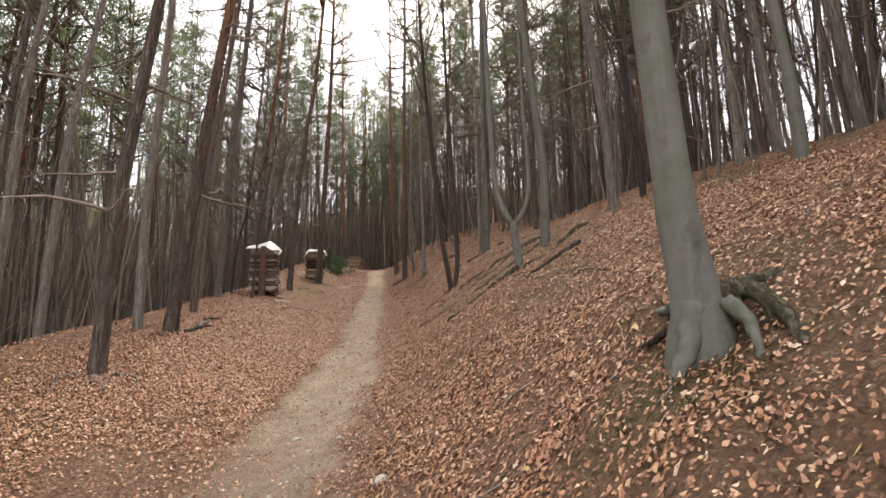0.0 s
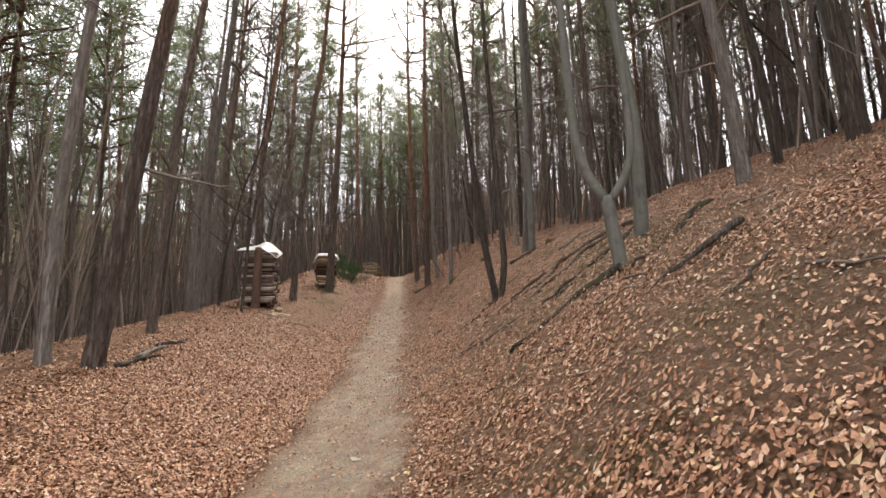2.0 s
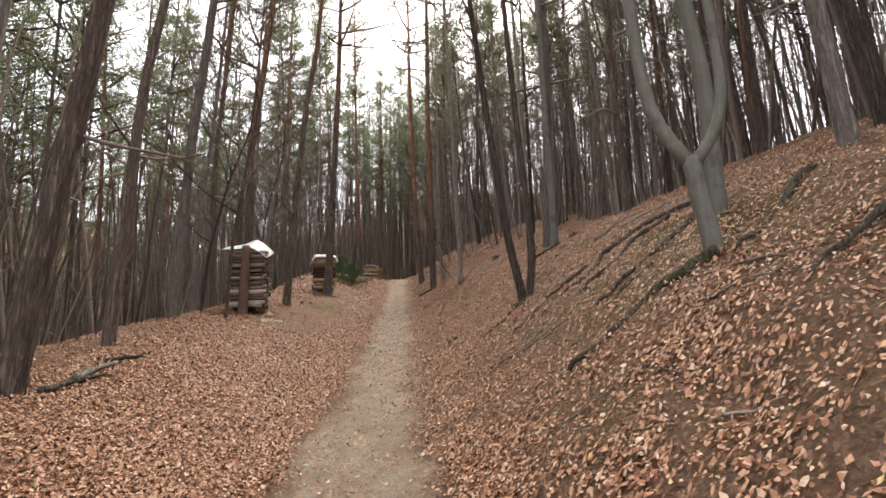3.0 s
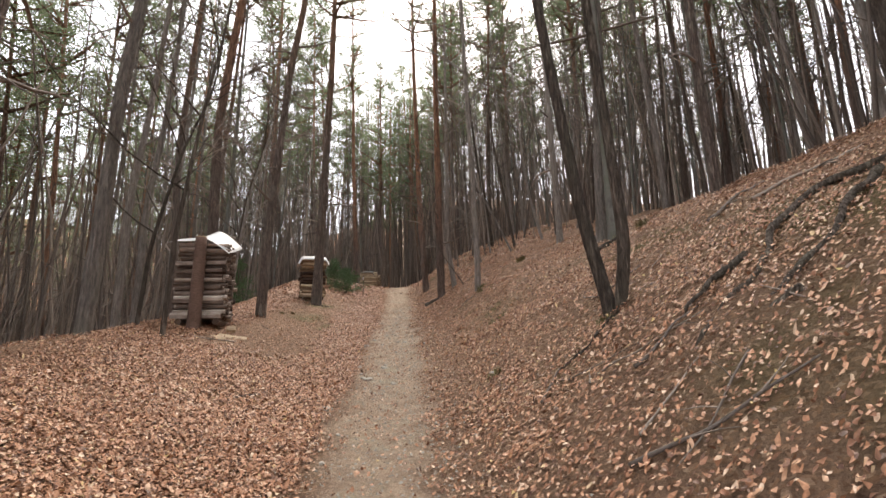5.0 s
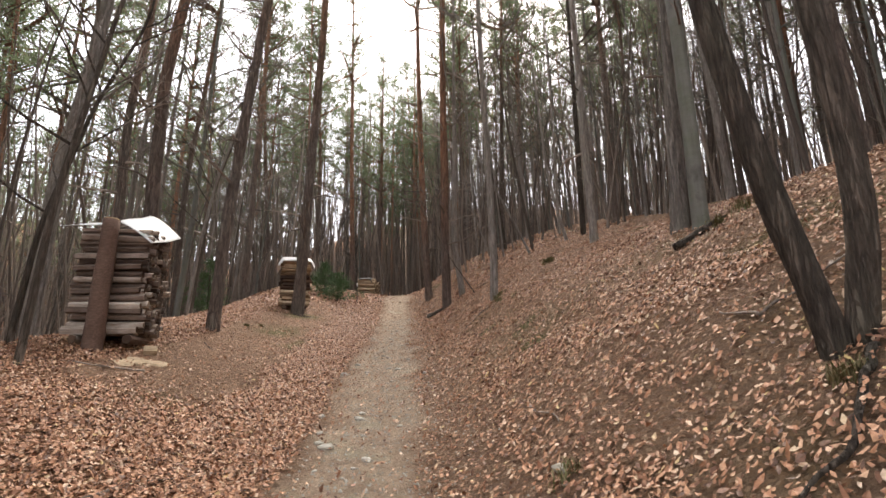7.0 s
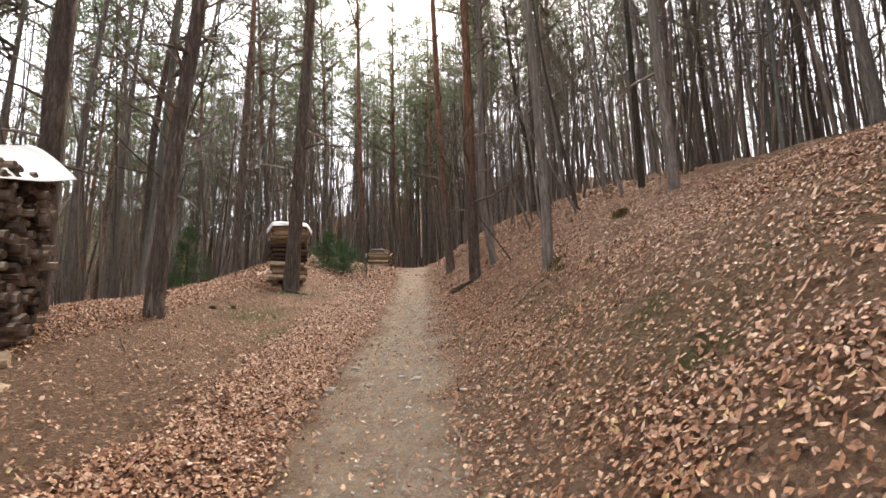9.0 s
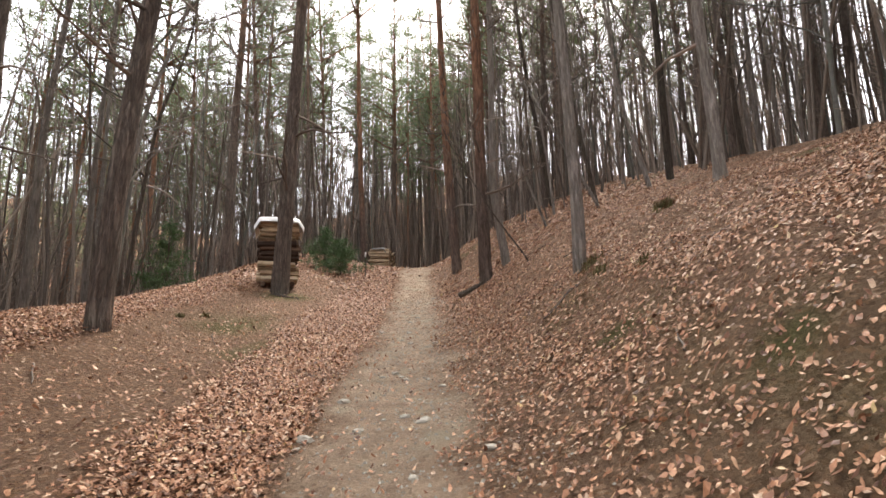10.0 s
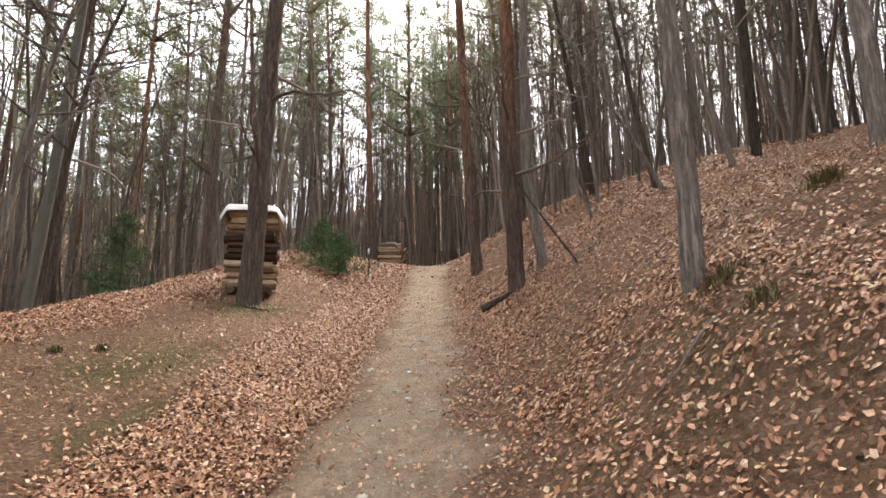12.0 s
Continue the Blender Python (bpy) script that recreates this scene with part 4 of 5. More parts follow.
# ---- young spruce by the path ----
def spruce(x, y, H, seed, wide, label="bushy young green spruce beside the path"):
    r = np.random.default_rng(seed)
    thing = tagged(new("young_spruce"), label, "shrub")
    thing.location = (x, y, height(x, y))
    m, limbs, crown = Mesh(), Mesh(), Mesh()
    m.tube([(0, 0, -0.1), (0, 0, H * 0.5), (0, 0, H)], [0.03, 0.02, 0.005], 6)
    part("trunk", m, DARK_BARK, thing)
    cs, axs = [], []
    for k in range(34):
        f = (k + r.uniform(0, 1)) / 34
        a = r.uniform(0, 2 * np.pi)
        L = wide * (1 - f) ** 0.8 * r.uniform(0.7, 1.1) + 0.05
        pts = limb(limbs, (0, 0, 0.05 + f * H * 0.95), (np.cos(a), np.sin(a), 0.25), L, 0.008, r, 0.03, 3, 5, 0.1)
        for q in range(int(6 + 20 * L)):
            t = r.uniform(0.1, 1) * 4
            i = min(int(t), 3)
            cs.append(pts[i] + (pts[i + 1] - pts[i]) * (t - i) + r.normal(size=3) * 0.05 * (1 + L))
            axs.append((pts[i + 1] - pts[i]) * 2)
    needle_tufts(crown, np.array(cs), np.array(axs), 0.11, 10, r)
    tagged(part("branchwork", limbs, DARK_BARK, thing), kind="stuff")
    tagged(part("crown", crown, SPRUCE, thing), kind="stuff")


spruce(-6.15, 30.1, 1.05, 3, 0.95)
spruce(-6.9, 31.0, 1.25, 4, 0.9)
spruce(-9.6, 27.0, 1.9, 5, 0.9, "dark green young spruce below the lip of the slope")

# ---- the wood beyond, tree by tree ----
def far_prototypes():
    out = []
    for k, (mat, H, r0, bare) in enumerate(((PINE, 21, 0.095, 0), (PINE_RED, 23, 0.105, 0), (PINE, 18, 0.07, 0), (GREY_BARK, 20, 0.085, 0), (GREY_BARK, 16, 0.056, 1), (DARK_BARK, 15, 0.06, 1), (BEECH, 13, 0.046, 1), (GREY_BARK, 12, 0.038, 1))):
        r = np.random.default_rng(500 + k)
        thing = tagged(new("pine_tree" if not bare else "sapling" if r0 < 0.05 else "bare_tree"), "slim leafless tree deep in the wood" if bare else "tall slim pine standing in the wood", "tree", "trees of the wood")
        at = trunk_axis([(3, r.normal() * 0.06), (7, r.normal() * 0.15), (11, r.normal() * 0.25)], r.uniform(0, 360), H, r)
        pts, hs = trunk_points(at, H, 13, -0.6)
        m = Mesh()
        m.tube(pts, taper(r0, hs, H), 8, 0.06, 0.4, 4, seed=k)
        part("trunk", m, mat, thing)
        if bare:
            bare_limbs(thing, at, r0, H, 0.12, 16, r, mat, True, 4, 2, 3)
        else:
            limbs, crown = Mesh(), Mesh()
            pine_top(limbs, crown, at, H * 0.42, H * 0.99, 2.3, r, 13, 7, 0.38, 7)
            for _ in range(16):
                a = r.uniform(0, 6.28)
                limb(limbs, at(r.uniform(2.0, H * 0.45)), (np.cos(a), np.sin(a), 0.15), r.uniform(0.4, 1.8), 0.014, r, 0.03, 3, 4, 0.15)
            tagged(part("branchwork", limbs, mat, thing), kind="stuff")
            tagged(part("crown", crown, NEEDLE, thing), kind="stuff")
        out.append(thing)
    return out


def scatter_wood():
    r = np.random.default_rng(42)
    protos = far_prototypes()
    used = [False] * len(protos)
    cells = {}
    for o in scene.objects:
        if o.parent is None and o.type == "EMPTY":
            cells.setdefault((int(o.location.x // 2), int(o.location.y // 2)), []).append((o.location.x, o.location.y))

    def free(x, y, gap):
        i, j = int(x // 2), int(y // 2)
        near = [q for a in (-1, 0, 1) for b in (-1, 0, 1) for q in cells.get((i + a, j + b), ())]
        if any((x - a) ** 2 + (y - b) ** 2 < gap * gap for a, b in near):
            return False
        cells.setdefault((i, j), []).append((x, y))
        return True

    def zone_left():
        y = r.uniform(2, 56)
        return y, (-r.uniform(9.2, 30) if y < 31 else -r.uniform(4.2, 28))

    def zone_right():
        y = r.uniform(-2, 54)
        return y, (r.uniform(7.2, 24) if y < 30 else r.uniform(2.6, 22))

    def zone_ahead():
        y = r.uniform(44, 62)
        u = r.uniform(-16, 16)
        return y, (u if abs(u) > 1.2 or y > 50 else 17 + u)

    def zone_mid():
        return r.uniform(33, 60), -r.uniform(2.6, 13)

    for zone, number, chances in ((zone_left, 240, (0.16, 0.09, 0.15, 0.13, 0.15, 0.1, 0.1, 0.12)), (zone_right, 345, (0.09, 0.03, 0.09, 0.07, 0.23, 0.12, 0.17, 0.2)), (zone_mid, 8, (0.3, 0.16, 0.28, 0.1, 0.05, 0.04, 0.03, 0.04)), (zone_ahead, 45, (0.22, 0.16, 0.2, 0.1, 0.1, 0.08, 0.06, 0.08))):
        count = 0
        for _ in range(number * 12):
            if count >= number:
                break
            y, u = zone()
            x = u + float(path_x(np.array(y)))
            if not free(x, y, 0.9) or (x + 15.5) ** 2 + (y - 20.3) ** 2 < 5:
                continue
            k = r.choice(8, p=chances)
            m = pose(x, y, height(x, y), r.normal() * 1.6, r.normal() * 1.6, r.uniform(0, 360))
            q = r.uniform(0.85, 1.2)
            if not used[k]:
                protos[k].matrix_basis, used[k] = m, True
            else:
                copy_thing(protos[k], m @ Matrix.Diagonal((q, q, r.uniform(0.9, 1.1), 1)))
            count += 1
    # unseen trees added behind the walker: they close the place and shade its start
    for _ in range(44):
        x, y = r.uniform(-22, 22), r.uniform(-26, -3)
        if abs(x) > 2:
            copy_thing(protos[r.choice((0, 4, 5, 6, 7))], pose(x, y, height(x, y), 0, 0, r.uniform(0, 360)))


scatter_wood()


def distant_wood():
    """The wood far off, tree behind tree: slim trunks and thin crowns."""
    r = np.random.default_rng(88)
    stems, leaves = Mesh(), Mesh()
    for _ in range(1040):
        z = r.uniform()
        if z < 0.32:
            y, u = r.uniform(2, 85), -r.uniform(28, 62)
        elif z < 0.72:
            y, u = r.uniform(-5, 85), r.uniform(22, 52)
        elif z < 0.82:
            y, u = r.uniform(52, 75), r.uniform(-5, 5)
        else:
            y, u = r.uniform(58, 105), r.uniform(-40, 40)
        x = u + float(path_x(np.array(y)))
        H, g = r.uniform(15, 24), height(x, y)
        lean = r.normal(size=2) * 0.025
        hs = np.array([-0.6, 0.5, 4, 9, 15, H])
        pts = np.stack([x + lean[0] * hs, y + lean[1] * hs, g + hs], 1)
        r0 = r.uniform(0.06, 0.16)
        stems.tube(pts, taper(r0, hs, H), 5, cap=False)
        bare = r.uniform() < (0.85 if 0.32 < z < 0.72 else 0.4)
        cs, axs = [], []
        for k in range(12 if bare else 16):
            f = r.uniform(0.12 if bare else 0.35, 1)
            a = r.uniform(0, 6.28)
            L = (2.6 if bare else 2.2) * (1.1 - 0.7 * f) * r.uniform(0.5, 1.1)
            b = np.array([x + lean[0] * f * H, y + lean[1] * f * H, g + f * H])
            q = limb(stems, b, (np.cos(a), np.sin(a), 0.9 if bare else 0.3), L, 0.03, r, 0, 3, 3, 0.15)
            if not bare:
                for _ in range(4):
                    cs.append(q[r.integers(1, 3)] + r.normal(size=3) * np.array([0.4, 0.4, 0.2]))
                    axs.append(q[2] - q[1])
        if cs:
            needle_tufts(leaves, np.array(cs), np.array(axs), 0.5, 6, r)
    verts = np.vstack(stems.v + leaves.v)
    tris = np.vstack(stems.f + [f + stems.n for f in leaves.f])
    me = bpy.data.meshes.new("distant_wood")
    fill_mesh(me, verts, tris)
    me.materials.append(PINE_FAR)
    me.materials.append(NEEDLE)
    index = np.zeros(len(tris), np.int32)
    index[sum(len(f) for f in stems.f):] = 1
    me.polygons.foreach_set("material_index", index)
    tagged(new("distant_wood", me), "distant pines and bare trees crowding the far slopes", "woods", kind="stuff")


distant_wood()


def undergrowth():
    """Thin bare stems and twigs between the trunks."""
    r = np.random.default_rng(9)
    m = Mesh()
    for _ in range(5000):
        y = r.uniform(4, 75)
        z = r.uniform()
        if z < 0.58:
            u = -r.uniform(7.0, 30) if y < 30 else -r.uniform(4, 36)
        elif z < 0.8:
            u = r.uniform(6.5, 26) if y < 28 else r.uniform(2.2, 24)
        else:
            y, u = r.uniform(42, 75), r.uniform(-12, 12)
            if abs(u) < 1.2 and y < 48:
                continue
        x = u + float(path_x(np.array(y)))
        H = r.uniform(1.5, 10.0)
        g = height(x, y)
        pts = limb(m, (x, y, g - 0.1), (r.normal() * 0.1, r.normal() * 0.1, 1), H, 0.01 + 0.005 * H, r, 0, 3, 5, 0.05)
        for _ in range(5):
            i = r.integers(1, 5)
            limb(m, pts[i], (r.normal(), r.normal(), 0.8), r.uniform(0.4, 1.6), 0.011, r, -0.03, 3, 3, 0.2)
    tagged(new("undergrowth", m.data("undergrowth", TWIG)), "bare brown saplings and brushwood between the trunks", "undergrowth", kind="stuff")


undergrowth()


# ---- fallen leaves ----
def leaf_geometry(n, r, lo, hi):
    """n crumpled dry leaves about the origin: six points and four facets each."""
    L = lo + (hi - lo) * r.beta(1.5, 2.6, n)
    W = L * r.uniform(0.16, 0.34, n)
    fold = r.uniform(-0.3, 0.9, n) * W
    curl = r.uniform(-0.15, 0.35, n) * L

    def jitter(k):
        return r.uniform(-k, k, n) * L

    def side(f, sign):
        return f * L + jitter(0.1), sign * W * r.uniform(0.55, 1.2, n) + jitter(0.05), fold * r.uniform(-0.2, 1.2, n) + jitter(0.06)

    return np.stack([np.stack(q, 1) for q in ((-L / 2, jitter(0.12), curl * r.uniform(0, 1, n)), side(-0.2, 1), side(0.2, 1), (L / 2, jitter(0.16), curl), side(0.2, -1), side(-0.2, -1))], 1)


LEAF_TRIS = np.array([(0, 1, 5), (1, 2, 4), (1, 4, 5), (2, 3, 4)])


def small_leaf_geometry(n, r, lo, hi):
    """n small folded leaves and fragments: four points and two facets each."""
    L = lo + (hi - lo) * r.beta(1.6, 2.4, n)
    W = L * r.uniform(0.22, 0.42, n)
    fold = r.uniform(-0.3, 0.8, n) * W
    bend = r.uniform(-0.2, 0.5, n) * L
    zero = np.zeros(n)
    k = r.uniform(-0.2, 0.2, n) * L
    return np.stack([np.stack(q, 1) for q in ((-L / 2, zero, bend * 0.4), (k, W, fold), (L / 2, zero, bend), (k, -W, fold * r.uniform(0, 1, n)))], 1)


SMALL_TRIS = np.array([(0, 2, 1), (0, 3, 2)])


def place_leaves(shape, x, y, r, lift):
    n = len(x)
    a = r.uniform(0, 2 * np.pi, n)
    lay = np.where(r.uniform(size=n) < 0.72, 0.25, 0.6)
    tx, ty = r.normal(0, 1, n) * lay, r.normal(0, 1, n) * lay
    e = 0.06
    gx = (ground(x + e, y) - ground(x - e, y)) / (2 * e) + tx
    gy = (ground(x, y + e) - ground(x, y - e)) / (2 * e) + ty
    c, s = np.cos(a)[:, None], np.sin(a)[:, None]
    X = shape[..., 0] * c - shape[..., 1] * s
    Y = shape[..., 0] * s + shape[..., 1] * c
    Z = shape[..., 2] + gx[:, None] * X + gy[:, None] * Y + (ground(x, y) + lift)[:, None]
    return np.stack([X + x[:, None], Y + y[:, None], Z], -1)


def leaf_litter():
    r = np.random.default_rng(17)
    big, small = (leaf_geometry, LEAF_TRIS, 6), (small_leaf_geometry, SMALL_TRIS, 4)
    for (y0, y1, u0, u1, n, lo, hi, kind) in ((0.5, 13.5, -5.0, 5.2, 200000, 0.016, 0.056, big), (0.0, 13.5, -6.5, 7.5, 190000, 0.015, 0.05, small), (12.5, 27.0, -5.0, 4.6, 210000, 0.016, 0.056, big),
                                              (12.5, 28.0, -6.5, 7.0, 190000, 0.015, 0.05, small), (26.5, 44.0, -9.0, 8.0, 50000, 0.04, 0.11, small), (8.0, 29.0, -3.8, 1.6, 60000, 0.02, 0.055, small)):
        y = r.uniform(y0, y1, n)
        u = r.uniform(u0, u1, n)
        if kind is big:
            u = np.where(r.uniform(size=n) < 0.6, np.clip(r.normal(0, 1.9, n), u0, u1), u)
        x = u + path_x(y)
        path, litter, moss = masks(x, y)
        edge = np.clip((u - u0) / 1.6, 0, 1) * np.clip((u1 - u) / 2.2, 0, 1)
        keep = r.uniform(size=n) < np.clip(np.where(path > 0.5, 0.07, np.where(u > 0, 0.38, 0.06)) * (1.0 if kind is small else 0.3) + litter ** 1.2, 0, 1) * edge
        x, y = x[keep], y[keep]
        k = len(x)
        shape, facets, corners = kind
        verts = place_leaves(shape(k, r, lo, hi), x, y, r, r.uniform(0.004, 0.045, k)).reshape(-1, 3)
        tris = (facets[None] + corners * np.arange(k)[:, None, None]).reshape(-1, 3)
        me = bpy.data.meshes.new("leaf_litter")
        fill_mesh(me, verts, tris, False)
        me.materials.append(LEAF)
        tagged(new("leaf_litter", me), "dry copper-brown beech leaves strewn over the ground", "leaves", kind="stuff")


leaf_litter()


# ---- roots, sticks and stones on the ground ----
def on_ground(points, n, lift):
    xy = spline(points, n)
    return np.array([(a, b, height(a, b) + lift) for a, b in xy])


def exposed_root(points, r0, mat, label, lift=0.01):
    p = on_ground(points, 6 * len(points) + 8, lift)
    k = len(p)
    wob = np.stack([fbm(p[:, 1], p[:, 0], 0.5, 4), fbm(p[:, 0], p[:, 1], 0.5, 6), 0.5 * fbm(p[:, 0], p[:, 1], 0.35, 8)], 1)
    p = p + wob * np.array([0.13, 0.13, 0.06])
    p[-1, 2] -= 0.05
    m = Mesh()
    m.tube(p - p[0], 0.66 * r0 * (1 - 0.65 * np.linspace(0, 1, k)) * (1 + 0.25 * fbm(p[:, 0], p[:, 1], 0.2, 19)), 9, 0.2)
    ob = new("exposed_root", m.data("exposed_root", mat))
    ob.location = p[0]
    return tagged(ob, label, "root", "bared roots on the bank")


ROOT = "dark bared tree root snaking down the bank"
LEDGE = "mossy root ledge running down from a forked tree"
exposed_root([(1.42, 9.3), (1.2, 9.4), (1.02, 9.5), (0.75, 9.45), (0.5, 9.32), (0.28, 9.34), (0.1, 9.36)], 0.085, MOSSY_BARK, LEDGE, 0.03)
exposed_root([(2.95, 10.2), (2.55, 9.85), (2.16, 9.56), (1.7, 9.2), (1.45, 9.15)], 0.08, MOSSY_BARK, LEDGE, 0.03)
exposed_root([(2.7, 12.3), (2.4, 12.6), (2.1, 12.75), (1.57, 12.5), (1.1, 12.05), (0.68, 11.75), (0.24, 11.5)], 0.07, DARK_BARK, ROOT, 0.025)
exposed_root([(2.3, 11.3), (1.8, 11.05), (1.43, 10.85), (1.0, 10.66), (0.7, 10.4)], 0.06, DARK_BARK, ROOT, 0.02)
exposed_root([(1.35, 10.5), (1.0, 10.25), (0.7, 10.15), (0.4, 9.95)], 0.045, MOSSY_BARK, ROOT, 0.015)
exposed_root([(1.0, 12.3), (0.7, 12.2), (0.45, 12.0)], 0.05, DARK_BARK, ROOT, 0.015)
exposed_root([(2.3, 12.29), (1.82, 12.0), (1.38, 11.64), (1.0, 11.5), (0.66, 11.36), (0.3, 11.3)], 0.06, DARK_BARK, ROOT, 0.025)
exposed_root([(2.3, 8.25), (1.87, 8.1), (1.57, 7.97), (1.39, 8.0), (1.15, 7.85)], 0.05, DARK_BARK, ROOT, 0.02)
exposed_root([(1.9, 7.2), (1.6, 6.9), (1.35, 6.8)], 0.03, DARK_BARK, ROOT)
exposed_root([(1.7, 6.3), (1.45, 6.15), (1.2, 6.2)], 0.028, DARK_BARK, ROOT)
exposed_root([(0.75, 11.25), (0.55, 11.3), (0.35, 11.15), (0.2, 11.2)], 0.055, DARK_BARK, "black crooked root sticking out of the bank", 0.025)
exposed_root([(0.3, 13.2), (0.1, 12.95), (-0.15, 12.8), (-0.4, 12.75)], 0.035, DARK_BARK, "root running down from a twin-stemmed tree")
exposed_root([(-4.66, 6.95), (-4.45, 6.7), (-4.4, 6.45), (-4.47, 6.3)], 0.04, GREY_BARK, "pale bared root at the foot of a pine", 0.03)
exposed_root([(-4.6, 6.9), (-4.35, 6.75), (-4.25, 6.55)], 0.035, GREY_BARK, "pale bared root at the foot of a pine", 0.03)
exposed_root([(-4.55, 7.1), (-4.2, 7.1), (-4.0, 6.95)], 0.035, GREY_BARK, "pale bared root at the foot of a pine", 0.03)
exposed_root([(-4.8, 6.9), (-4.85, 6.6), (-4.7, 6.35)], 0.03, GREY_BARK, "pale bared root at the foot of a pine", 0.03)
exposed_root([(-6.2, 25.4), (-5.95, 25.2), (-5.7, 25.2)], 0.05, PINE, "low root at the foot of a stout pine", 0.0)


def fallen_branch(x, y, az, length, r0, seed, mat=None, label="dry fallen stick lying among the leaves"):
    r = np.random.default_rng(seed)
    d = np.array([math.cos(radians(az)), math.sin(radians(az))])
    rows = [(x + d[0] * length * f - d[1] * r.normal() * 0.03 * length, y + d[1] * length * f + d[0] * r.normal() * 0.03 * length) for f in np.linspace(-0.5, 0.5, 6)]
    p = on_ground(rows, 14, r0 + 0.012)
    m = Mesh()
    m.tube(p - p[7], np.linspace(r0, r0 * 0.4, 14), 7, 0.1)
    if length > 0.6:
        for _ in range(2):
            i = r.integers(4, 11)
            limb(m, p[i] - p[7], (*(d + r.normal(size=2) * 0.8), 0.35), length * 0.3, r0 * 0.5, r, 0.1, 4, 4, 0.15)
    ob = new("fallen_branch", m.data("fallen_branch", mat or TWIG))
    ob.location = p[7]
    return tagged(ob, label, "branch", "fallen sticks on the ground")


MOSSY = "mossy rotten branch on the lip of the slope"
fallen_branch(-5.0, 10.85, 100, 0.9, 0.05, 1, GREY_BARK, MOSSY)
fallen_branch(-4.9, 10.4, 80, 0.8, 0.04, 2, DARK_BARK, MOSSY)
fallen_branch(-5.2, 11.7, 95, 0.8, 0.035, 3, DARK_BARK, MOSSY)
fallen_branch(0.1, 12.0, -30, 0.8, 0.008, 4)
fallen_branch(-0.55, 12.6, 60, 0.5, 0.015, 5)
fallen_branch(-0.2, 12.4, -35, 0.7, 0.008, 6)
fallen_branch(-0.3, 12.25, 75, 0.3, 0.01, 7)
fallen_branch(1.25, 16.6, 25, 0.9, 0.045, 8, DARK_BARK, "short rotten log on the bank")
fallen_branch(2.2, 14.3, 30, 1.3, 0.025, 9)
fallen_branch(2.6, 13.6, -20, 1.1, 0.025, 10)
fallen_branch(-2.19, 25.5, 20, 0.5, 0.07, 11, DARK_BARK, "dark lump of rotten wood at the path edge")
rr = random.Random(31)
for k in range(46):
    yy = rr.uniform(3, 26)
    uu = rr.choice((rr.uniform(0.8, 5.0), rr.uniform(0.8, 3.0), rr.uniform(-4.8, -1.0)))
    fallen_branch(uu + float(path_x(np.array(yy))), yy, rr.uniform(0, 360), rr.uniform(0.2, 0.9), rr.uniform(0.005, 0.014), 40 + k)


def stone(x, y, size, seed, label="pale flat stone bedded in the path"):
    bm = bmesh.new()
    bmesh.ops.create_icosphere(bm, subdivisions=2, radius=1)
    for v in bm.verts:
        n = noise.noise(v.co * 1.4 + Vector((seed * 3.7, 0, 0)))
        v.co = v.co * (1 + 0.35 * n)
        v.co = Vector((v.co.x * size, v.co.y * size * 0.7, v.co.z * size * 0.42))
    me = bpy.data.meshes.new("stone")
    bm.to_mesh(me)
    bm.free()
    me.materials.append(STONE)
    ob = new("stone", me)
    ob.matrix_basis = pose(x, y, height(x, y) + size * 0.1, rr.uniform(-10, 10), rr.uniform(-10, 10), rr.uniform(0, 360))
    return tagged(ob, label, "stone", "stones of the path")


for k, (x, y, q) in enumerate(((-2.57, 15.3, 0.075), (-0.93, 13.87, 0.07), (-2.75, 13.78, 0.07), (-2.45, 18.92, 0.06), (-3.16, 19.44, 0.06), (-3.2, 18.58, 0.07), (-0.5, 4.3, 0.09), (-2.9, 20.4, 0.05))):
    stone(x, y, q, k)
for k in range(150):
    yy = rr.uniform(4, 27)
    stone(float(path_x(np.array(yy))) - 0.1 + rr.gauss(0, 0.4), yy, 0.012 + 0.045 * rr.random() ** 2, 20 + k, "small stone lying on the path")


def grit():
    """Small gravel and crumbs on the path, too many to count."""
    r = np.random.default_rng(23)
    m = 16000
    y = r.uniform(2, 27, m)
    x = path_x(y) + r.normal(0, 0.42, m)
    s = 0.003 + 0.014 * r.uniform(size=m) ** 2
    base = np.array([(1, 0, 0), (-0.5, 0.87, 0), (-0.5, -0.87, 0), (0, 0, 0.9)])
    a = r.uniform(0, 6.28, m)
    c, q = np.cos(a)[:, None], np.sin(a)[:, None]
    X, Y = base[None, :, 0] * c - base[None, :, 1] * q, base[None, :, 0] * q + base[None, :, 1] * c
    Z = np.repeat(base[None, :, 2], m, 0)
    v = np.stack([X, Y, Z], -1) * s[:, None, None] * r.uniform(0.6, 1.3, (m, 1, 3))
    v = v + np.stack([x, y, ground(x, y) + 0.001], -1)[:, None]
    t = (np.array([(0, 1, 3), (1, 2, 3), (2, 0, 3)])[None] + 4 * np.arange(m)[:, None, None]).reshape(-1, 3)
    me = bpy.data.meshes.new("gravel")
    fill_mesh(me, v.reshape(-1, 3), t, False)
    me.materials.append(STONE)
    tagged(new("gravel", me), "fine gravel and crumbs on the trodden path", "gravel", kind="stuff")


grit()


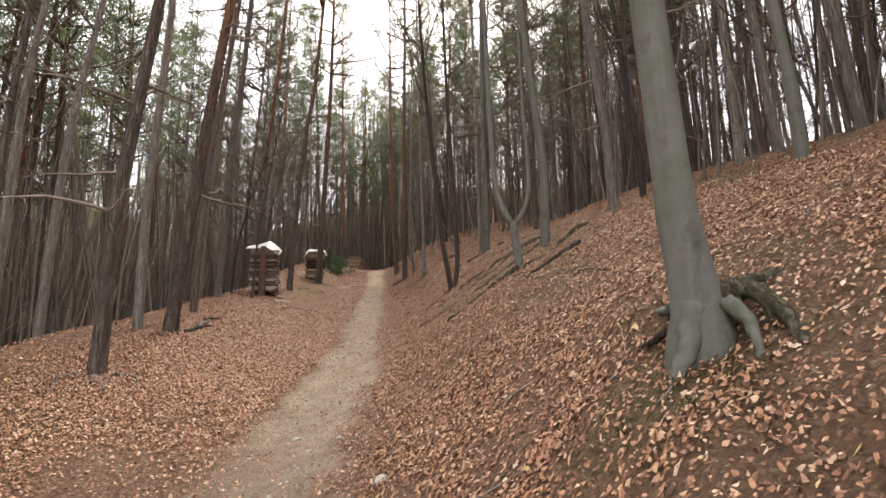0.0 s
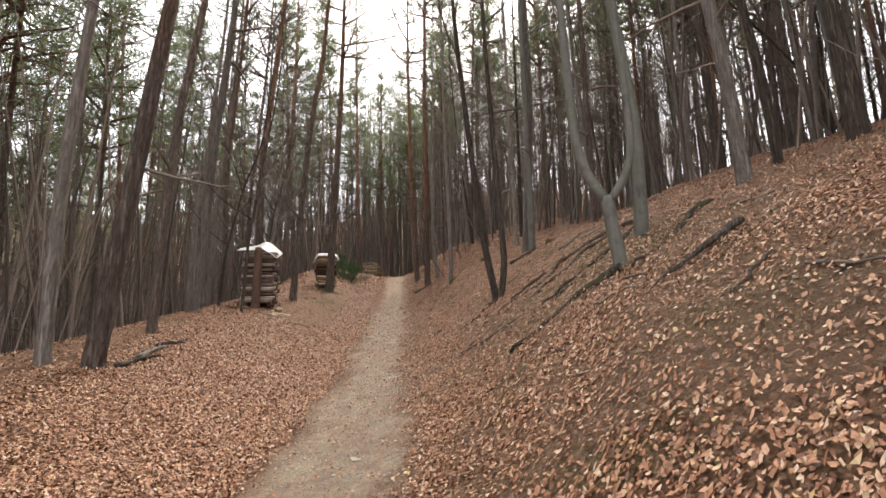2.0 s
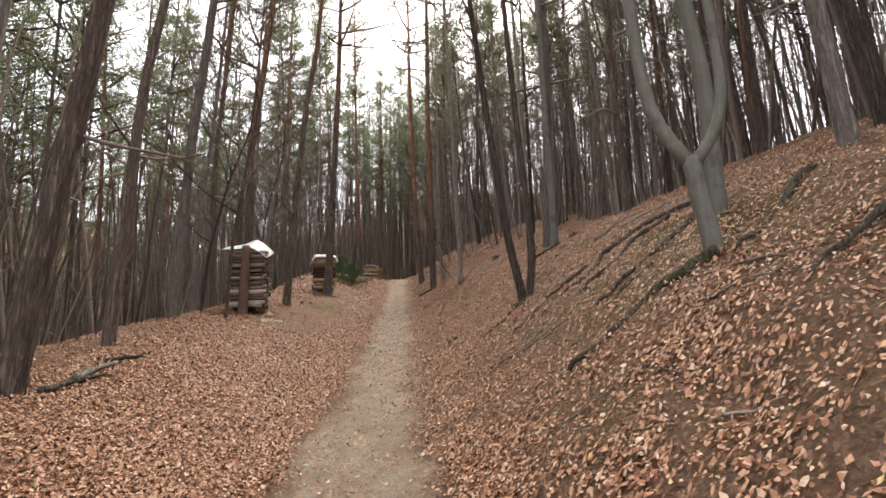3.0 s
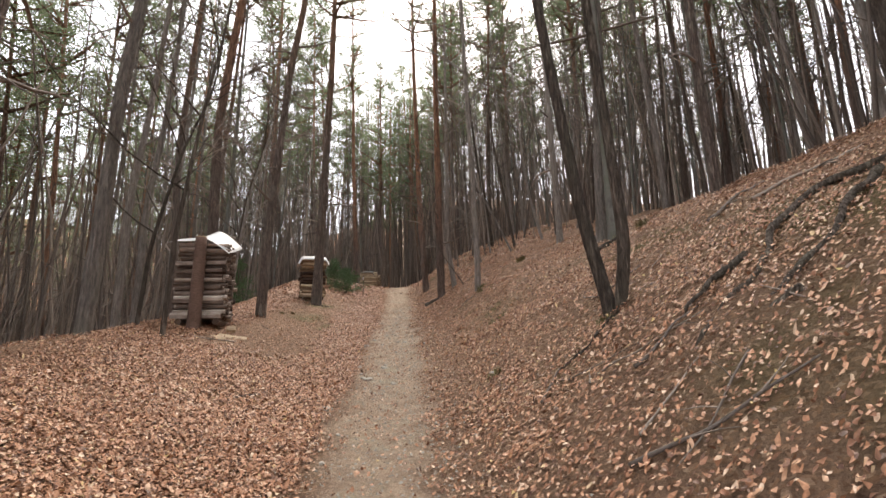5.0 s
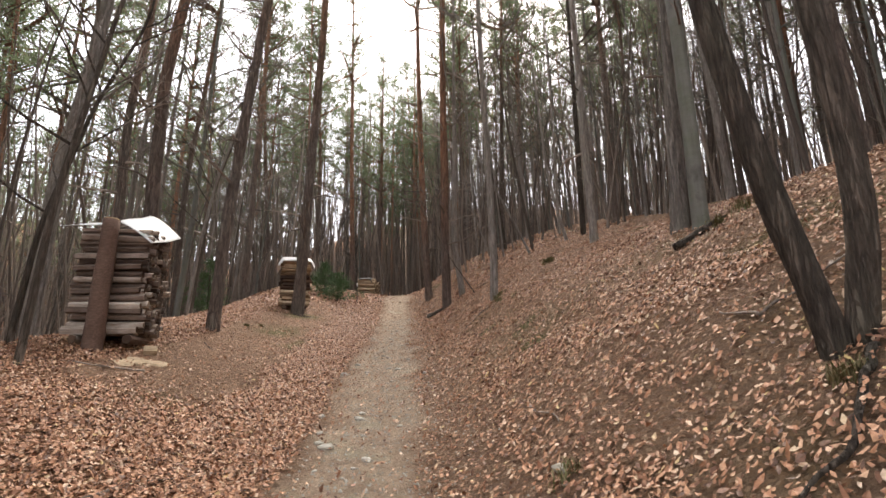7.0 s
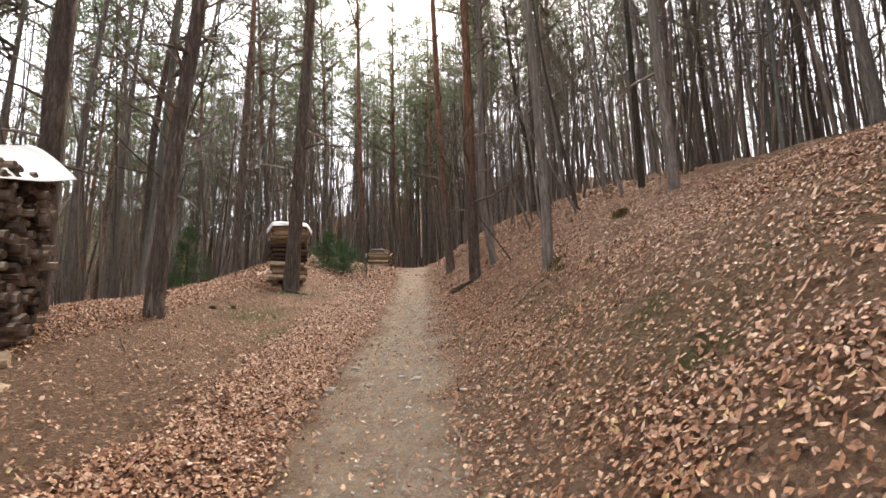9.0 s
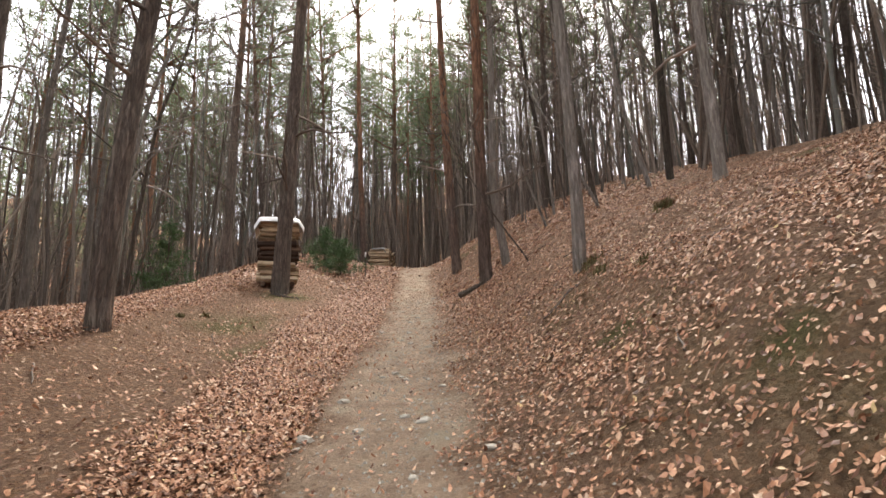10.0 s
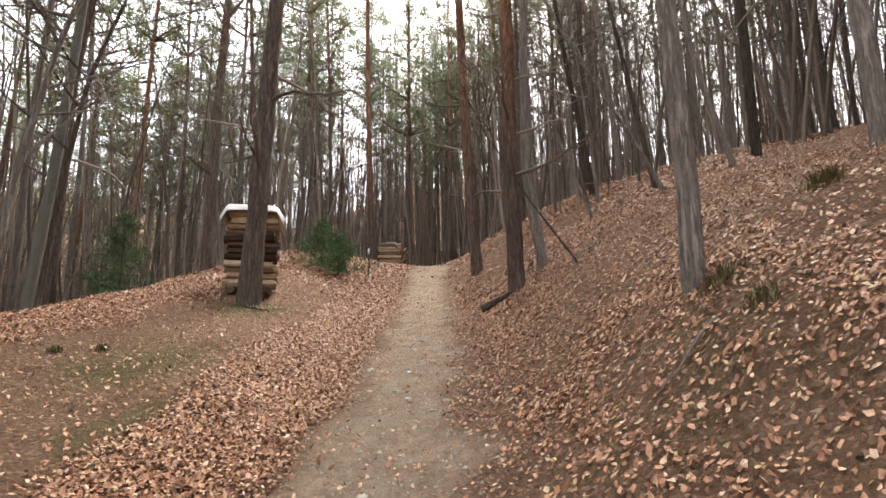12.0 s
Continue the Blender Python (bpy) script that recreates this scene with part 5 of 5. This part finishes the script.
def grass_tuft(x, y, H, n, seed, label="withered brown-green grass tuft on the bank"):
    r = np.random.default_rng(seed)
    m = Mesh()
    for _ in range(n):
        a, o = r.uniform(0, 6.28), r.normal(size=2) * H * 0.35
        d = np.array([np.cos(a), np.sin(a), 0])
        L = H * r.uniform(0.5, 1.2)
        side = np.array([-d[1], d[0], 0]) * 0.004
        g = height(x + o[0], y + o[1]) - height(x, y)
        p0 = np.array([o[0], o[1], g - 0.01])
        p1 = p0 + d * L * 0.25 + np.array([0, 0, L * 0.7])
        p2 = p1 + d * L * 0.4 + np.array([0, 0, r.uniform(-0.2, 0.2) * L])
        m.add([p0 - side, p0 + side, p1 - side * 0.7, p1 + side * 0.7, p2], [(0, 1, 3), (0, 3, 2), (2, 3, 4)])
    ob = new("grass_tuft", m.data("grass_tuft", DRY_GRASS))
    ob.location = (x, y, height(x, y))
    tagged(ob, label, "grass", "grass tufts on the bank")


for k, (x, y, q, n) in enumerate(((0.45, 21.9, 0.16, 420), (-0.7, 21.2, 0.14, 160), (-0.75, 20.6, 0.12, 140), (0.1, 13.15, 0.09, 160), (1.3, 2.95, 0.06, 90), (0.95, 2.9, 0.06, 80), (1.25, 2.7, 0.06, 80), (-0.93, 13.8, 0.1, 100), (-0.5, 19.9, 0.1, 120), (-6.1, 21.9, 0.07, 200), (-5.9, 22.2, 0.07, 160), (1.5, 16.7, 0.15, 150), (2.0, 17.0, 0.2, 150))):
    grass_tuft(x, y, q, n, 60 + k)


def marker_stake(x, y):
    thing = tagged(new("marker_stake"), "thin dark stake with a white mark beside the path", "stake")
    thing.location = (x, y, height(x, y))
    m = Mesh()
    m.tube([(0, 0, -0.2), (0.01, 0, 0.4), (0, 0, 0.85)], [0.022, 0.02, 0.018], 8)
    part("shaft", m, DARK_BARK, thing)
    m = Mesh()
    m.tube([(0, 0, 0.62), (0, 0, 0.76)], [0.024, 0.024], 8)
    part("mark", m, TARP, thing, "white painted band")


marker_stake(-5.54, 30.74)


def sawdust(x, y):
    r = np.random.default_rng(5)
    m = Mesh()
    ring = 22
    rows = [(x, y, height(x, y) + 0.035)]
    for q in (0.35, 0.7, 1.0):
        for k in range(ring):
            a = 6.283 * k / ring
            w = q * (0.28 + 0.08 * math.sin(3 * a + 1) + 0.05 * r.normal())
            px, py = x + w * 1.2 * math.cos(a), y + w * math.sin(a)
            rows.append((px, py, height(px, py) + 0.03 * (1 - q) + 0.004 - (0.02 if q == 1.0 else 0)))
    tris = [(0, 1 + k, 1 + (k + 1) % ring) for k in range(ring)]
    for b in (0, 1):
        for k in range(ring):
            p, q, s, t = 1 + b * ring + k, 1 + b * ring + (k + 1) % ring, 1 + (b + 1) * ring + (k + 1) % ring, 1 + (b + 1) * ring + k
            tris += [(p, t, s), (p, s, q)]
    m.add(rows, tris)
    tagged(new("sawdust", m.data("sawdust", DUST)), "pale yellow sawdust spread before a wood stack", "sawdust", kind="stuff")


sawdust(-5.44, 17.28)
block = new("wood_offcut", log_mesh("wood_offcut", 0.16, 0.07, True, rr, LOG_SPLIT, LOG_SPLIT))
block.matrix_basis = pose(-5.62, 17.75, height(-5.62, 17.75) + 0.05, 40, 0, 30)
tagged(block, "pale split wood offcut lying by a wood stack", "wood")


# ---- single leaves that can be told apart, close to the path ----
def single_leaves():
    r = np.random.default_rng(71)
    meshes = []
    for k in range(8):
        me = bpy.data.meshes.new("leaf")
        fill_mesh(me, leaf_geometry(1, r, 0.04, 0.065)[0], LEAF_TRIS, False)
        me.materials.append(LEAF)
        meshes.append(me)
    for k in range(290):
        y = r.uniform(3.0, 24.0)
        u = r.choice((r.uniform(0.5, 3.0), r.uniform(-3.0, -0.5), r.normal() * 0.5))
        x = u + float(path_x(np.array(y)))
        ob = new("leaf", meshes[k % 8])
        ob.parent = GROUND_OB
        ob.matrix_basis = pose(x, y, height(x, y) + 0.045, r.normal() * 18 + 9, r.normal() * 18 - (22 if u > 0.7 else 0), r.uniform(0, 360))


single_leaves()
